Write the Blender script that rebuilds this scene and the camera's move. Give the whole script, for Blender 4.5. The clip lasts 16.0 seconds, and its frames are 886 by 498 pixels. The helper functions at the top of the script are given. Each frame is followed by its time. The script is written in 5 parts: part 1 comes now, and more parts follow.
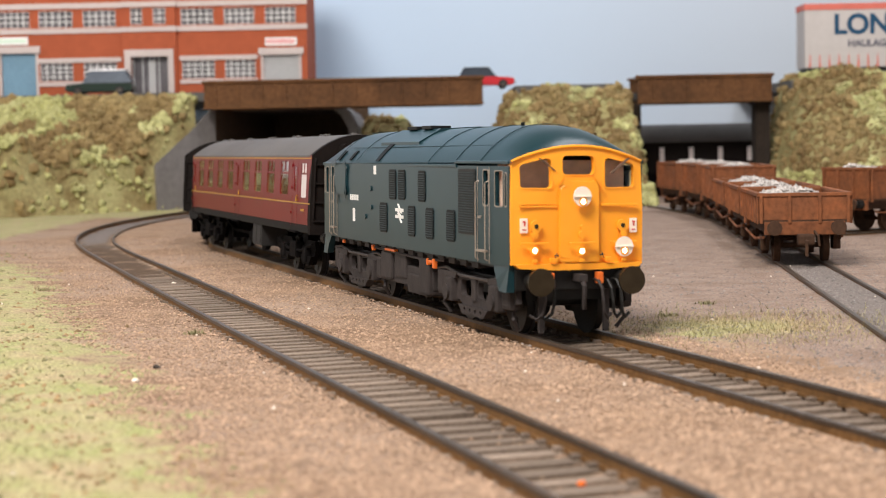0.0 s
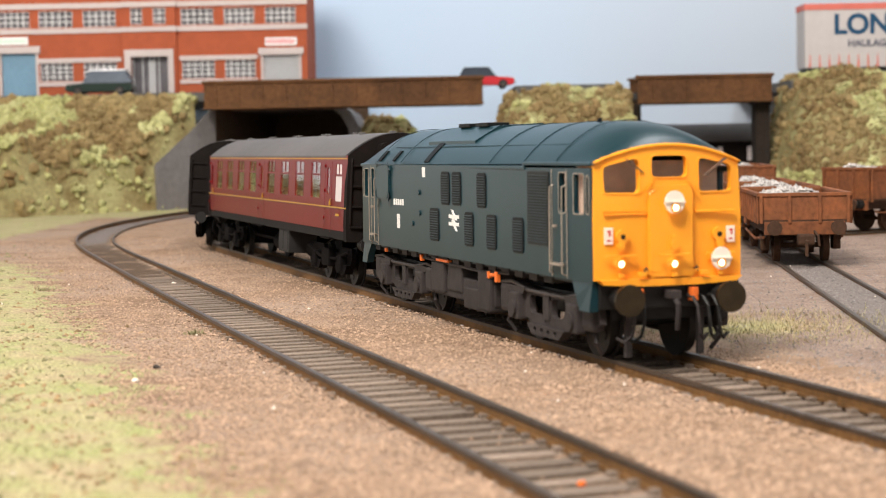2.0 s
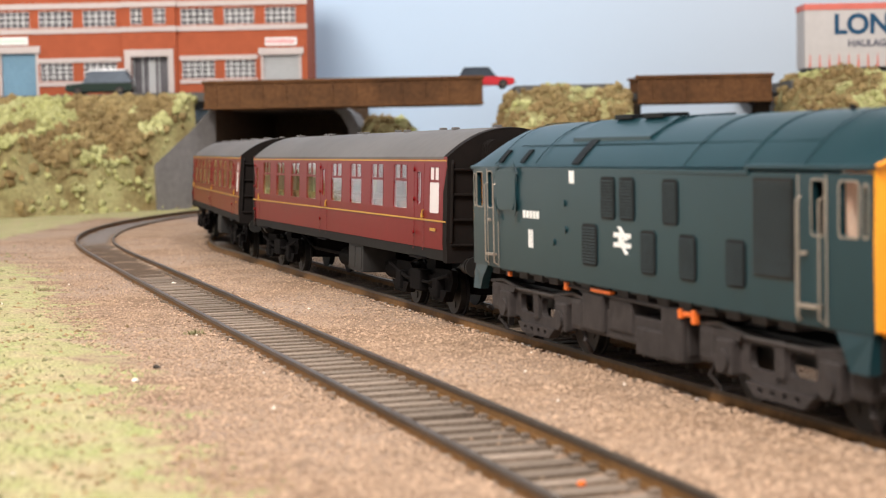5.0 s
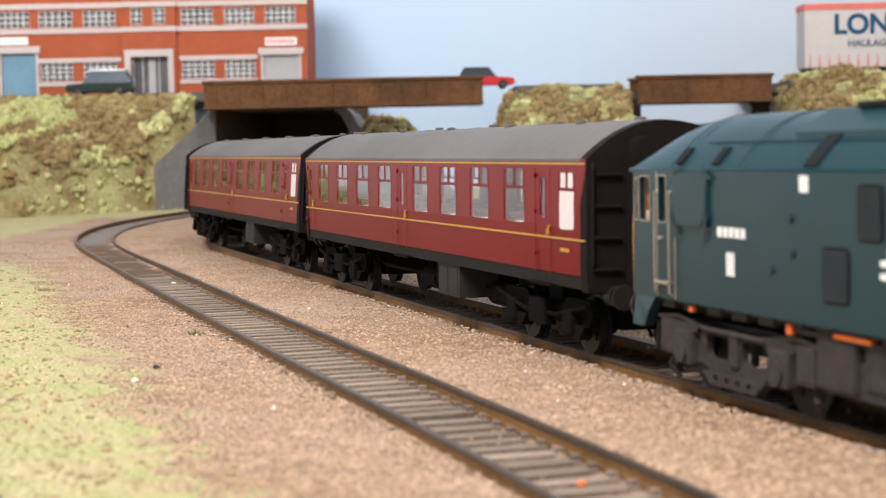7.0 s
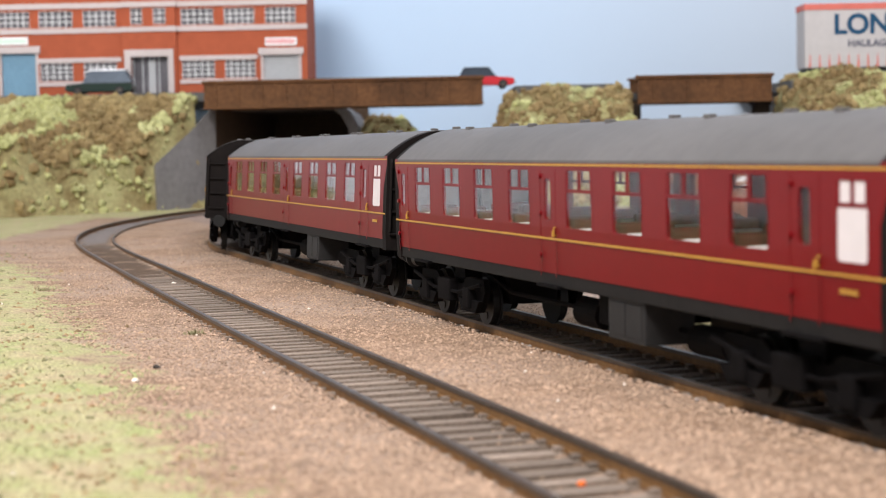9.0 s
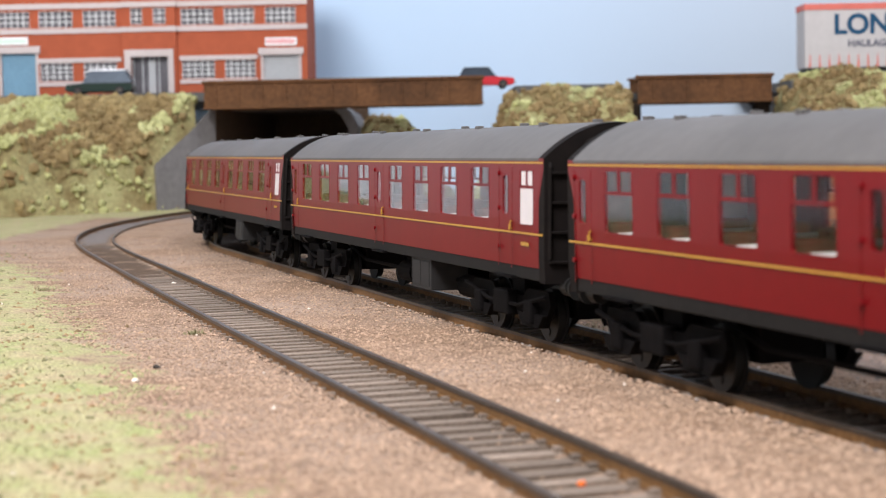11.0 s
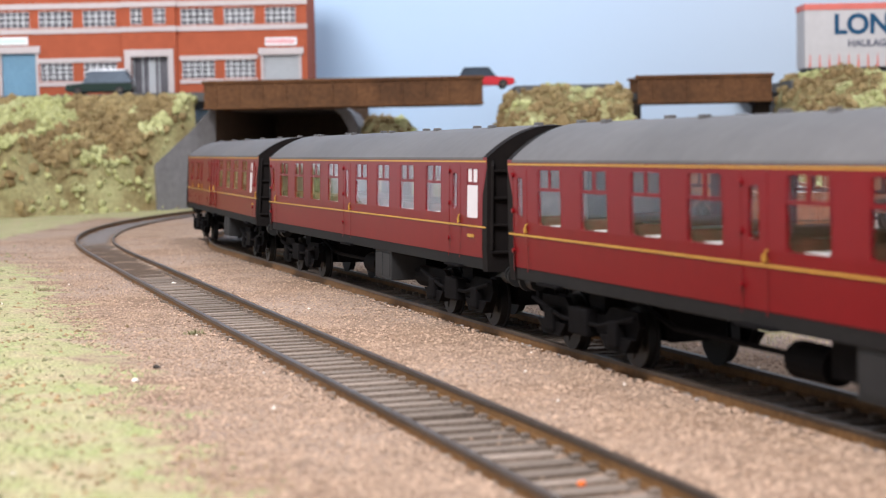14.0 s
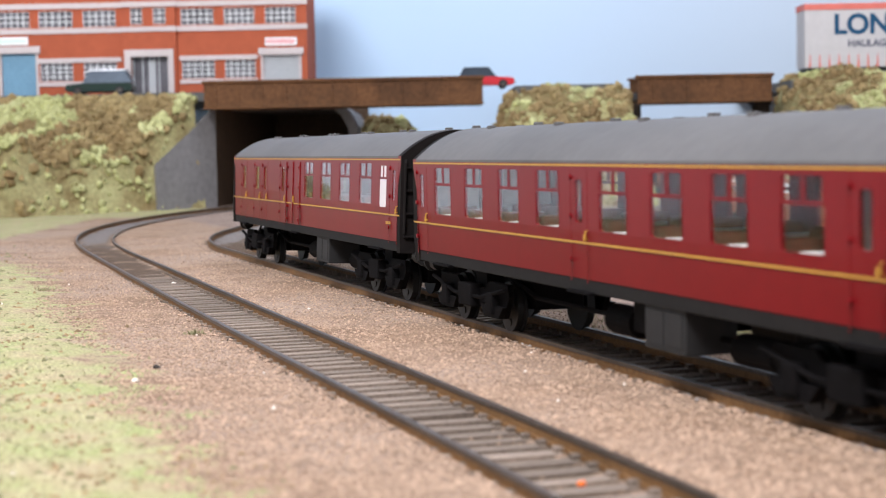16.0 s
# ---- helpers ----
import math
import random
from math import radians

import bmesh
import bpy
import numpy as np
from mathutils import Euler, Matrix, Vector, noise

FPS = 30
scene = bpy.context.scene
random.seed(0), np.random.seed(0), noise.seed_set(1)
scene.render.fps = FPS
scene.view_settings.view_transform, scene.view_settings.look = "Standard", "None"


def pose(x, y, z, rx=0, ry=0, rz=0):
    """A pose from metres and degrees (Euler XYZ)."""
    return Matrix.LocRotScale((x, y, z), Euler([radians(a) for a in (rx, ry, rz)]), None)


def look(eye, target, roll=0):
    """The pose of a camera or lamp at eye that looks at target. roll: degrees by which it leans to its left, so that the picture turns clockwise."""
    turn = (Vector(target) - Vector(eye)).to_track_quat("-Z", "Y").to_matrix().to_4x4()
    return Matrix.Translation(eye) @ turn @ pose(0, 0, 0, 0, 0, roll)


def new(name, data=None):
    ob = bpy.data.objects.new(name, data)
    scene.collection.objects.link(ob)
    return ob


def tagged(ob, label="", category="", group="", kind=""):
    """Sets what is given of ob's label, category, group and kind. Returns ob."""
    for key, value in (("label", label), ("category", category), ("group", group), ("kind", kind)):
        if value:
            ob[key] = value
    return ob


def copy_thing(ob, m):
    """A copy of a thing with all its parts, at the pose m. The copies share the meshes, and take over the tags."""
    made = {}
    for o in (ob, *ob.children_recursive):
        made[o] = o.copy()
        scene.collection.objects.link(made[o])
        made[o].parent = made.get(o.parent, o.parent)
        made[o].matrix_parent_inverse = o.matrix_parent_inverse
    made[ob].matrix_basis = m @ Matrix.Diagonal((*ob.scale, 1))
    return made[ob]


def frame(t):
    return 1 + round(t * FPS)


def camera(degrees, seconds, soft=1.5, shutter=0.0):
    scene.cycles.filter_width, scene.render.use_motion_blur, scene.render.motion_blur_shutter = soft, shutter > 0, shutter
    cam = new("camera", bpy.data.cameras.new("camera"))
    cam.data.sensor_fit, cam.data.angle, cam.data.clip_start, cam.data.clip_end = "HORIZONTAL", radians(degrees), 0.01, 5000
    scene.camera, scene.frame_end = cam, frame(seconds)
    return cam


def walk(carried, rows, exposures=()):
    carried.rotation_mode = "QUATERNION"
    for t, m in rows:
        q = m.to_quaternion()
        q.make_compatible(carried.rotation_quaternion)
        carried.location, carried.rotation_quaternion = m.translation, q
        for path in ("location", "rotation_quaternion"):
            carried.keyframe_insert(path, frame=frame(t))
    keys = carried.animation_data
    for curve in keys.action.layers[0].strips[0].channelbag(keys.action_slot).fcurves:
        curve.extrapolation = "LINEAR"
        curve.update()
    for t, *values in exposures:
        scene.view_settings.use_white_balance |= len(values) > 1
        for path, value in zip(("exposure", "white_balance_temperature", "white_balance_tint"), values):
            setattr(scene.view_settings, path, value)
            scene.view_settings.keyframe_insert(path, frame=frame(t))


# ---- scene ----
# The camera stands still: a long lens on a tripod at the edge of the layout. Lengths below are in millimetres, scaled by MM.
MM = 0.001
cam = camera(30.18, 16.0, soft=1.0, shutter=0.25)
cam.data.dof.use_dof = True
cam.data.dof.focus_distance = 0.49
cam.data.dof.aperture_fstop = 39.0
EYE = pose(0, 0, 45.5 * MM, 90 - 3.591, 0, 0) @ pose(0, 0, 0, 0, 0, -1.17)
walk(cam, [(0.0, EYE), (16.0, EYE)], exposures=[(0.0, -0.1, 6450, 12), (1.2, -0.05, 6450, 12), (2.0, 0.05, 6500, 11), (3.5, 0.08, 6500, 11), (7.0, 0.13, 6200, 10.5), (9.0, 0.03, 5950, 11), (12.5, 0.08, 5750, 11), (16.0, 0.12, 5600, 11)])

# ---- light: unseen area lamps above the layout, a soft bright surround ----
world = bpy.data.worlds.new("hall")
scene.world = world
world.use_nodes = True
wnt = world.node_tree
wnt.nodes["Background"].inputs[1].default_value = 1.0
wtc, wsep, wramp = (wnt.nodes.new("ShaderNode" + n) for n in ("TexCoord", "SeparateXYZ", "ValToRGB"))
wnt.links.new(wtc.outputs["Generated"], wsep.inputs[0])
wnt.links.new(wsep.outputs["Z"], wramp.inputs[0])
# unseen surroundings: bright up to eye level so coach windows reflect pale, dim overhead
wramp.color_ramp.elements[0].position, wramp.color_ramp.elements[0].color = 0.0, (1.25, 1.21, 1.17, 1)
wramp.color_ramp.elements[1].position, wramp.color_ramp.elements[1].color = 0.7, (0.24, 0.235, 0.23, 1)
wmid = wramp.color_ramp.elements.new(0.12)
wmid.color = (1.1, 1.07, 1.04, 1)
wmid = wramp.color_ramp.elements.new(0.32)
wmid.color = (0.33, 0.32, 0.31, 1)
wnt.links.new(wramp.outputs[0], wnt.nodes["Background"].inputs[0])


def area_lamp(name, eye, target, size, power, color):
    data = bpy.data.lights.new(name, "AREA")
    data.shape, data.size, data.size_y, data.energy, data.color = "RECTANGLE", size[0] * MM, size[1] * MM, power, color
    ob = new(name, data)
    ob.matrix_world = look([v * MM for v in eye], [v * MM for v in target])
    return ob


area_lamp("layout_light", (-450, -400, 1200), (0, 700, 0), (620, 480), 42.0, (1.0, 0.95, 0.88))
area_lamp("layout_light", (420, 850, 1500), (250, 900, 0), (900, 300), 14.0, (0.95, 0.97, 1.0))


# ---- materials ----
def mat(name, color, rough=0.6, metal=0.0, var=0.25, scale=400.0, bump=0.0, dark=None, fine=None, coat=0.0, rnd=0.0, island=0.0, emit=0.0, spec=0.25):
    m = bpy.data.materials.new(name)
    m.use_nodes = True
    nt = m.node_tree
    b = nt.nodes["Principled BSDF"]
    b.inputs["Roughness"].default_value, b.inputs["Metallic"].default_value = rough, metal
    b.inputs["Coat Weight"].default_value = coat
    b.inputs["Specular IOR Level"].default_value = spec
    geo = nt.nodes.new("ShaderNodeTexCoord")
    n1 = nt.nodes.new("ShaderNodeTexNoise")
    n1.inputs["Scale"].default_value, n1.inputs["Detail"].default_value, n1.inputs["Roughness"].default_value = scale * 0.12, 5, 0.65
    n2 = nt.nodes.new("ShaderNodeTexNoise")
    n2.inputs["Scale"].default_value, n2.inputs["Detail"].default_value = scale * 2.0, 3
    for n in (n1, n2):
        nt.links.new(geo.outputs["Object"], n.inputs["Vector"])
    ramp = nt.nodes.new("ShaderNodeMapRange")
    ramp.inputs["From Min"].default_value, ramp.inputs["From Max"].default_value = 0.35, 0.65
    nt.links.new(n1.outputs["Fac"], ramp.inputs["Value"])
    mix = nt.nodes.new("ShaderNodeMix")
    mix.data_type = "RGBA"
    d = dark or tuple(c * (1 - var) for c in color)
    mix.inputs[6].default_value, mix.inputs[7].default_value = (*d, 1), (*color, 1)
    nt.links.new(ramp.outputs[0], mix.inputs[0])
    f = fine if fine is not None else var * 0.6
    r2 = nt.nodes.new("ShaderNodeMapRange")
    r2.inputs["From Min"].default_value, r2.inputs["From Max"].default_value = 0.3, 0.7
    r2.inputs["To Min"].default_value, r2.inputs["To Max"].default_value = 1 - f, 1 + f
    nt.links.new(n2.outputs["Fac"], r2.inputs["Value"])
    last = r2.outputs[0]
    for amount, node, socket in ((rnd, "ShaderNodeObjectInfo", "Random"), (island, "ShaderNodeNewGeometry", "Random Per Island")):
        if amount:
            o = nt.nodes.new(node)
            r3 = nt.nodes.new("ShaderNodeMapRange")
            r3.inputs["To Min"].default_value, r3.inputs["To Max"].default_value = 1 - amount, 1 + amount
            nt.links.new(o.outputs[socket], r3.inputs["Value"])
            mul = nt.nodes.new("ShaderNodeMath")
            mul.operation = "MULTIPLY"
            nt.links.new(last, mul.inputs[0])
            nt.links.new(r3.outputs[0], mul.inputs[1])
            last = mul.outputs[0]
    vm = nt.nodes.new("ShaderNodeVectorMath")
    vm.operation = "SCALE"
    nt.links.new(mix.outputs[2], vm.inputs[0])
    nt.links.new(last, vm.inputs["Scale"])
    nt.links.new(vm.outputs[0], b.inputs["Base Color"])
    if bump:
        bp = nt.nodes.new("ShaderNodeBump")
        bp.inputs["Strength"].default_value, bp.inputs["Distance"].default_value = bump, 0.0006
        nt.links.new(n2.outputs["Fac"], bp.inputs["Height"])
        nt.links.new(bp.outputs[0], b.inputs["Normal"])
    if emit:
        b.inputs["Emission Color"].default_value, b.inputs["Emission Strength"].default_value = (*color, 1), emit
    return m


def glass_mat(name, steep=5.0):
    """Thin clear glazing: see-through, with a glossy reflection that grows towards grazing."""
    m = bpy.data.materials.new(name)
    m.use_nodes = True
    nt = m.node_tree
    nt.nodes.remove(nt.nodes["Principled BSDF"])
    clear, gloss, facing, power, mix = (nt.nodes.new("ShaderNode" + n) for n in ("BsdfTransparent", "BsdfGlossy", "LayerWeight", "Math", "MixShader"))
    gloss.inputs["Roughness"].default_value = 0.06
    facing.inputs["Blend"].default_value = 0.5
    power.operation, power.inputs[1].default_value = "POWER", steep
    nt.links.new(facing.outputs["Facing"], power.inputs[0])
    nt.links.new(power.outputs[0], mix.inputs[0])
    nt.links.new(clear.outputs[0], mix.inputs[1])
    nt.links.new(gloss.outputs[0], mix.inputs[2])
    nt.links.new(mix.outputs[0], nt.nodes["Material Output"].inputs[0])
    return m


TEAL = mat("rail_blue_paint", (0.0080, 0.0315, 0.039), 0.34, var=0.15, fine=0.04, scale=120)
YELLOW = mat("warning_yellow_paint", (0.93, 0.36, 0.022), 0.38, var=0.04, fine=0.02, scale=120, spec=0.3)
MAROON = mat("maroon_paint", (0.160, 0.0050, 0.0070), 0.33, var=0.12, fine=0.04, scale=160, spec=0.10)
ROOFGREY = mat("weathered_grey_roof", (0.122, 0.111, 0.106), 0.6, var=0.2, fine=0.06, scale=150)
BLACK = mat("black_plastic", (0.011, 0.010, 0.009), 0.55, var=0.3, scale=200, spec=0.3)
GANGWAY = mat("gangway_dark_brown", (0.009, 0.006, 0.005), 0.8, var=0.3, scale=200, spec=0.15)
CHASSIS = mat("weathered_grey_chassis", (0.042, 0.034, 0.032), 0.7, var=0.35, scale=260, bump=0.15)
SOLEBAR = mat("dark_grey_solebar", (0.013, 0.011, 0.010), 0.7, var=0.25, scale=260, spec=0.15)
COACHUNDER = mat("black_underframe", (0.006, 0.005, 0.005), 0.75, var=0.4, scale=260, spec=0.05)
PIPE = mat("worn_grey_pipe", (0.085, 0.075, 0.072), 0.5, 0.2, var=0.3, scale=300)
STEEL = mat("wheel_steel", (0.10, 0.085, 0.075), 0.4, 0.9, scale=300)
BRONZE = mat("oily_buffer_face", (0.050, 0.036, 0.020), 0.35, 0.6, var=0.25, scale=200)
WHITE = mat("white_paint", (0.80, 0.78, 0.75), 0.5, var=0.05, scale=200)
PINKWHITE = mat("warm_white_disc", (0.84, 0.73, 0.62), 0.5, var=0.05, scale=200)
FROST = mat("frosted_white_glazing", (0.66, 0.59, 0.58), 0.35, var=0.04, scale=150)
GOLD = mat("gold_lining", (0.46, 0.24, 0.035), 0.5, var=0.1, scale=150)
ORANGE = mat("orange_plastic", (0.72, 0.15, 0.025), 0.45, var=0.1, scale=200)
REDPAINT = mat("red_flash_paint", (0.60, 0.04, 0.03), 0.5, scale=200)
LAMPGLOW = mat("lit_lamp", (1.0, 0.86, 0.62), 0.3, var=0.0, scale=200, emit=4.0)
RAILTAN = mat("handrail_metal", (0.40, 0.33, 0.27), 0.4, 0.5, var=0.1, scale=200)
CABTAN = mat("cab_interior_tan", (0.76, 0.55, 0.42), 0.7, scale=150)
DARKGRILLE = mat("dark_louvre", (0.004, 0.005, 0.006), 0.6, scale=200)
LOUVRE = mat("grey_louvre_edge", (0.030, 0.042, 0.046), 0.6, scale=200)
BATTERY = mat("dark_grey_battery_box", (0.018, 0.016, 0.015), 0.65, var=0.25, scale=200, spec=0.3)
SEAT = mat("brown_seat_moulding", (0.22, 0.06, 0.03), 0.7, scale=200)
TABLE = mat("cream_table_moulding", (0.66, 0.60, 0.55), 0.6, scale=200)
GLASS = glass_mat("clear_glazing", 5.2)
RAIL = mat("rusty_rail_side", (0.21, 0.108, 0.040), 0.65, 0.2, var=0.35, scale=420, bump=0.2)
RAILTOP = mat("worn_rail_head", (0.105, 0.078, 0.058), 0.42, 0.5, var=0.3, scale=300)
SLEEPER = mat("weathered_sleeper", (0.235, 0.178, 0.136), 0.85, var=0.35, scale=600, bump=0.4, rnd=0.25)
STONE = mat("ballast_grains", (0.42, 0.285, 0.195), 0.9, var=0.2, scale=900, island=0.4)
GREYSTONE = mat("grey_ballast_grains", (0.26, 0.235, 0.22), 0.9, var=0.25, scale=900, island=0.5)
GRASS = mat("straw_green_grass", (0.25, 0.232, 0.115), 0.8, var=0.3, dark=(0.40, 0.33, 0.17), scale=150, island=0.35)
TURFBROWN = mat("brown_scatter", (0.34, 0.225, 0.115), 0.9, var=0.3, scale=300, island=0.3)
TURFGREEN = mat("green_scatter", (0.265, 0.238, 0.12), 0.9, var=0.3, scale=300, island=0.2)
COAL = mat("dark_lump", (0.05, 0.038, 0.03), 0.6, var=0.3)
DRYGRASS = mat("dry_grass", (0.45, 0.38, 0.23), 0.8, var=0.3, dark=(0.38, 0.29, 0.17), scale=150, island=0.35)
CLUMP = mat("green_foam_foliage", (0.45, 0.43, 0.205), 0.95, var=0.4, dark=(0.34, 0.33, 0.125), scale=220, bump=0.4, island=0.16)
CLUMP2 = mat("olive_foam_foliage", (0.29, 0.215, 0.095), 0.95, var=0.4, dark=(0.175, 0.11, 0.045), scale=220, bump=0.4, island=0.16)
BANKSOIL = mat("bank_soil", (0.38, 0.35, 0.16), 0.95, var=0.4, dark=(0.19, 0.135, 0.055), scale=230, bump=0.6)
DECK = mat("rusty_plate_girder", (0.135, 0.058, 0.020), 0.75, var=0.45, scale=200, bump=0.1)
PIERDARK = mat("dark_timber_pier", (0.030, 0.021, 0.015), 0.85, var=0.3, scale=150)
CONCRETE = mat("grey_card_abutment", (0.19, 0.175, 0.168), 0.85, var=0.2, scale=120)
TUNNEL = mat("tunnel_brown_lining", (0.10, 0.062, 0.038), 0.9, var=0.3, scale=120)
ROADGREY = mat("road_surface", (0.12, 0.115, 0.11), 0.9, var=0.2, scale=300)
BRICK = mat("orange_brick_card", (0.38, 0.09, 0.038), 0.8, var=0.14, fine=0.14, scale=700)
STONEBAND = mat("pale_stone_band", (0.54, 0.46, 0.43), 0.75, var=0.08, scale=200)
PANE = mat("dark_window_print", (0.14, 0.13, 0.14), 0.3, var=0.4, scale=300)
BLUEDOOR = mat("blue_roller_door", (0.17, 0.30, 0.40), 0.5, var=0.1, scale=200)
GREYDOOR = mat("grey_roller_door", (0.42, 0.42, 0.42), 0.6, var=0.08, scale=200)
RUST = mat("rusty_wagon_paint", (0.25, 0.082, 0.028), 0.75, var=0.4, dark=(0.125, 0.05, 0.024), scale=260, bump=0.2, rnd=0.12)
RUSTDARK = mat("dark_rusty_chassis", (0.070, 0.034, 0.018), 0.8, var=0.4, scale=300, bump=0.2)
LOAD = mat("pale_stone_load", (0.50, 0.46, 0.43), 0.9, var=0.25, scale=900, island=0.35)
SIGNGREEN = mat("green_sign", (0.55, 0.72, 0.56), 0.6, var=0.05)
SIGNPINK = mat("red_sign", (0.70, 0.22, 0.22), 0.6, var=0.05)
CARGREEN = mat("dark_green_car_paint", (0.008, 0.022, 0.013), 0.35, coat=0.1, var=0.1)
CARRED = mat("red_car_paint", (0.55, 0.010, 0.018), 0.3, coat=0.4, var=0.1)
CARWHITE = mat("white_car_paint", (0.72, 0.72, 0.74), 0.3, coat=0.4, var=0.06)
CARGLASS = mat("dark_car_glass", (0.05, 0.06, 0.075), 0.12, var=0.2)
CARPALE = mat("pale_car_glass", (0.13, 0.15, 0.18), 0.15, var=0.2)
WIPER = mat("dull_brown_wiper", (0.16, 0.10, 0.07), 0.6, var=0.2)
CABGLASS = glass_mat("cab_glazing", 7.0)
TRAILER = mat("grey_trailer_panel", (0.50, 0.46, 0.44), 0.55, var=0.06, scale=80)
TRAILRED = mat("faded_red_stripe", (0.62, 0.16, 0.12), 0.6, var=0.1)
LETTER = mat("dark_blue_lettering", (0.010, 0.060, 0.125), 0.6, var=0.1)
GREYTEXT = mat("grey_lettering", (0.10, 0.10, 0.13), 0.6, var=0.1)


def ground_mat():
    m = bpy.data.materials.new("scenic_ground")
    m.use_nodes = True
    nt = m.node_tree
    b = nt.nodes["Principled BSDF"]
    b.inputs["Roughness"].default_value = 0.92
    b.inputs["Specular IOR Level"].default_value = 0.25
    tc = nt.nodes.new("ShaderNodeTexCoord")

    def noise_node(s, det=4, ro=0.6):
        n = nt.nodes.new("ShaderNodeTexNoise")
        n.inputs["Scale"].default_value, n.inputs["Detail"].default_value, n.inputs["Roughness"].default_value = s, det, ro
        nt.links.new(tc.outputs["Object"], n.inputs["Vector"])
        return n.outputs["Fac"]

    def rng(v, a, z, lo=0.0, hi=1.0):
        r = nt.nodes.new("ShaderNodeMapRange")
        for k, q in (("From Min", a), ("From Max", z), ("To Min", lo), ("To Max", hi)):
            r.inputs[k].default_value = q
        nt.links.new(v, r.inputs["Value"])
        return r.outputs[0]

    def mixc(f, a, c):
        x = nt.nodes.new("ShaderNodeMix")
        x.data_type = "RGBA"
        nt.links.new(f, x.inputs[0])
        for i, q in ((6, a), (7, c)):
            if isinstance(q, tuple):
                x.inputs[i].default_value = (*q, 1)
            else:
                nt.links.new(q, x.inputs[i])
        return x.outputs[2]

    big, mid, fine, finest = noise_node(14), noise_node(70), noise_node(420, 3), noise_node(1500, 2)
    dirt = mixc(rng(mid, 0.35, 0.65), (0.215, 0.132, 0.082), (0.36, 0.235, 0.15))
    dirt = mixc(rng(big, 0.4, 0.62), dirt, (0.335, 0.235, 0.17))
    turf = mixc(rng(mid, 0.38, 0.62), (0.40, 0.31, 0.18), (0.31, 0.315, 0.125))
    turf = mixc(rng(fine, 0.45, 0.75), turf, (0.41, 0.36, 0.20))
    yard = mixc(rng(mid, 0.35, 0.65), (0.225, 0.155, 0.118), (0.30, 0.22, 0.175))
    at = nt.nodes.new("ShaderNodeVertexColor")
    at.layer_name = "zones"
    sep = nt.nodes.new("ShaderNodeSeparateColor")
    nt.links.new(at.outputs[0], sep.inputs[0])

    def edge(sock):
        add = nt.nodes.new("ShaderNodeMath")
        add.operation = "ADD"
        nt.links.new(sock, add.inputs[0])
        nt.links.new(rng(mid, 0.3, 0.7, -0.35, 0.35), add.inputs[1])
        return rng(add.outputs[0], 0.35, 0.65)

    c = mixc(edge(sep.outputs["Red"]), dirt, turf)
    c = mixc(edge(sep.outputs["Green"]), c, yard)
    # track beds: rusty ballast, made darker to stand for shade between sleepers
    c = mixc(edge(sep.outputs["Blue"]), c, (0.10, 0.064, 0.04))
    c = mixc(edge(at.outputs["Alpha"]), c, (0.19, 0.158, 0.14))
    vm = nt.nodes.new("ShaderNodeVectorMath")
    vm.operation = "SCALE"
    nt.links.new(c, vm.inputs[0])
    nt.links.new(rng(finest, 0.3, 0.7, 0.56, 1.46), vm.inputs["Scale"])
    nt.links.new(vm.outputs[0], b.inputs["Base Color"])
    bp = nt.nodes.new("ShaderNodeBump")
    bp.inputs["Strength"].default_value, bp.inputs["Distance"].default_value = 0.8, 0.0007
    nt.links.new(finest, bp.inputs["Height"])
    nt.links.new(bp.outputs[0], b.inputs["Normal"])
    return m


GROUND = ground_mat()


def sky_mat():
    m = mat("painted_sky_board", (0.50, 0.62, 0.76), 0.8, var=0.06, scale=12, fine=0.0)
    nt = m.node_tree
    b = nt.nodes["Principled BSDF"]
    tc = nt.nodes["Texture Coordinate"]
    sep = nt.nodes.new("ShaderNodeSeparateXYZ")
    nt.links.new(tc.outputs["Object"], sep.inputs[0])
    r = nt.nodes.new("ShaderNodeMapRange")
    r.inputs["From Min"].default_value, r.inputs["From Max"].default_value = -0.15, 0.45
    nt.links.new(sep.outputs["X"], r.inputs["Value"])
    mx = nt.nodes.new("ShaderNodeMix")
    mx.data_type = "RGBA"
    nt.links.new(r.outputs[0], mx.inputs[0])
    mx.inputs[6].default_value, mx.inputs[7].default_value = (0.53, 0.68, 0.86, 1), (0.47, 0.50, 0.54, 1)
    nt.links.new(mx.outputs[2], b.inputs["Base Color"])
    return m


SKY = sky_mat()


# ---- mesh helpers (millimetres) ----
def part(name, bm, material, parent=None, label="", smooth=False):
    me = bpy.data.meshes.new(name)
    bmesh.ops.scale(bm, vec=(MM, MM, MM), verts=bm.verts)
    bmesh.ops.recalc_face_normals(bm, faces=bm.faces)
    bm.to_mesh(me)
    bm.free()
    if smooth:
        me.polygons.foreach_set("use_smooth", [True] * len(me.polygons))
        me.set_sharp_from_angle(angle=radians(38))
    me.materials.append(material)
    ob = new(name, me)
    ob.parent = parent
    if label:
        ob["label"] = label
    return ob


def thing(name, label, category, m=None, group="", kind=""):
    ob = new(name)
    ob.empty_display_size = 0.01
    if m:
        ob.matrix_basis = m
    return tagged(ob, label, category, group, kind)


def at_mm(x, y, z, rx=0, ry=0, rz=0):
    return pose(x * MM, y * MM, z * MM, rx, ry, rz)


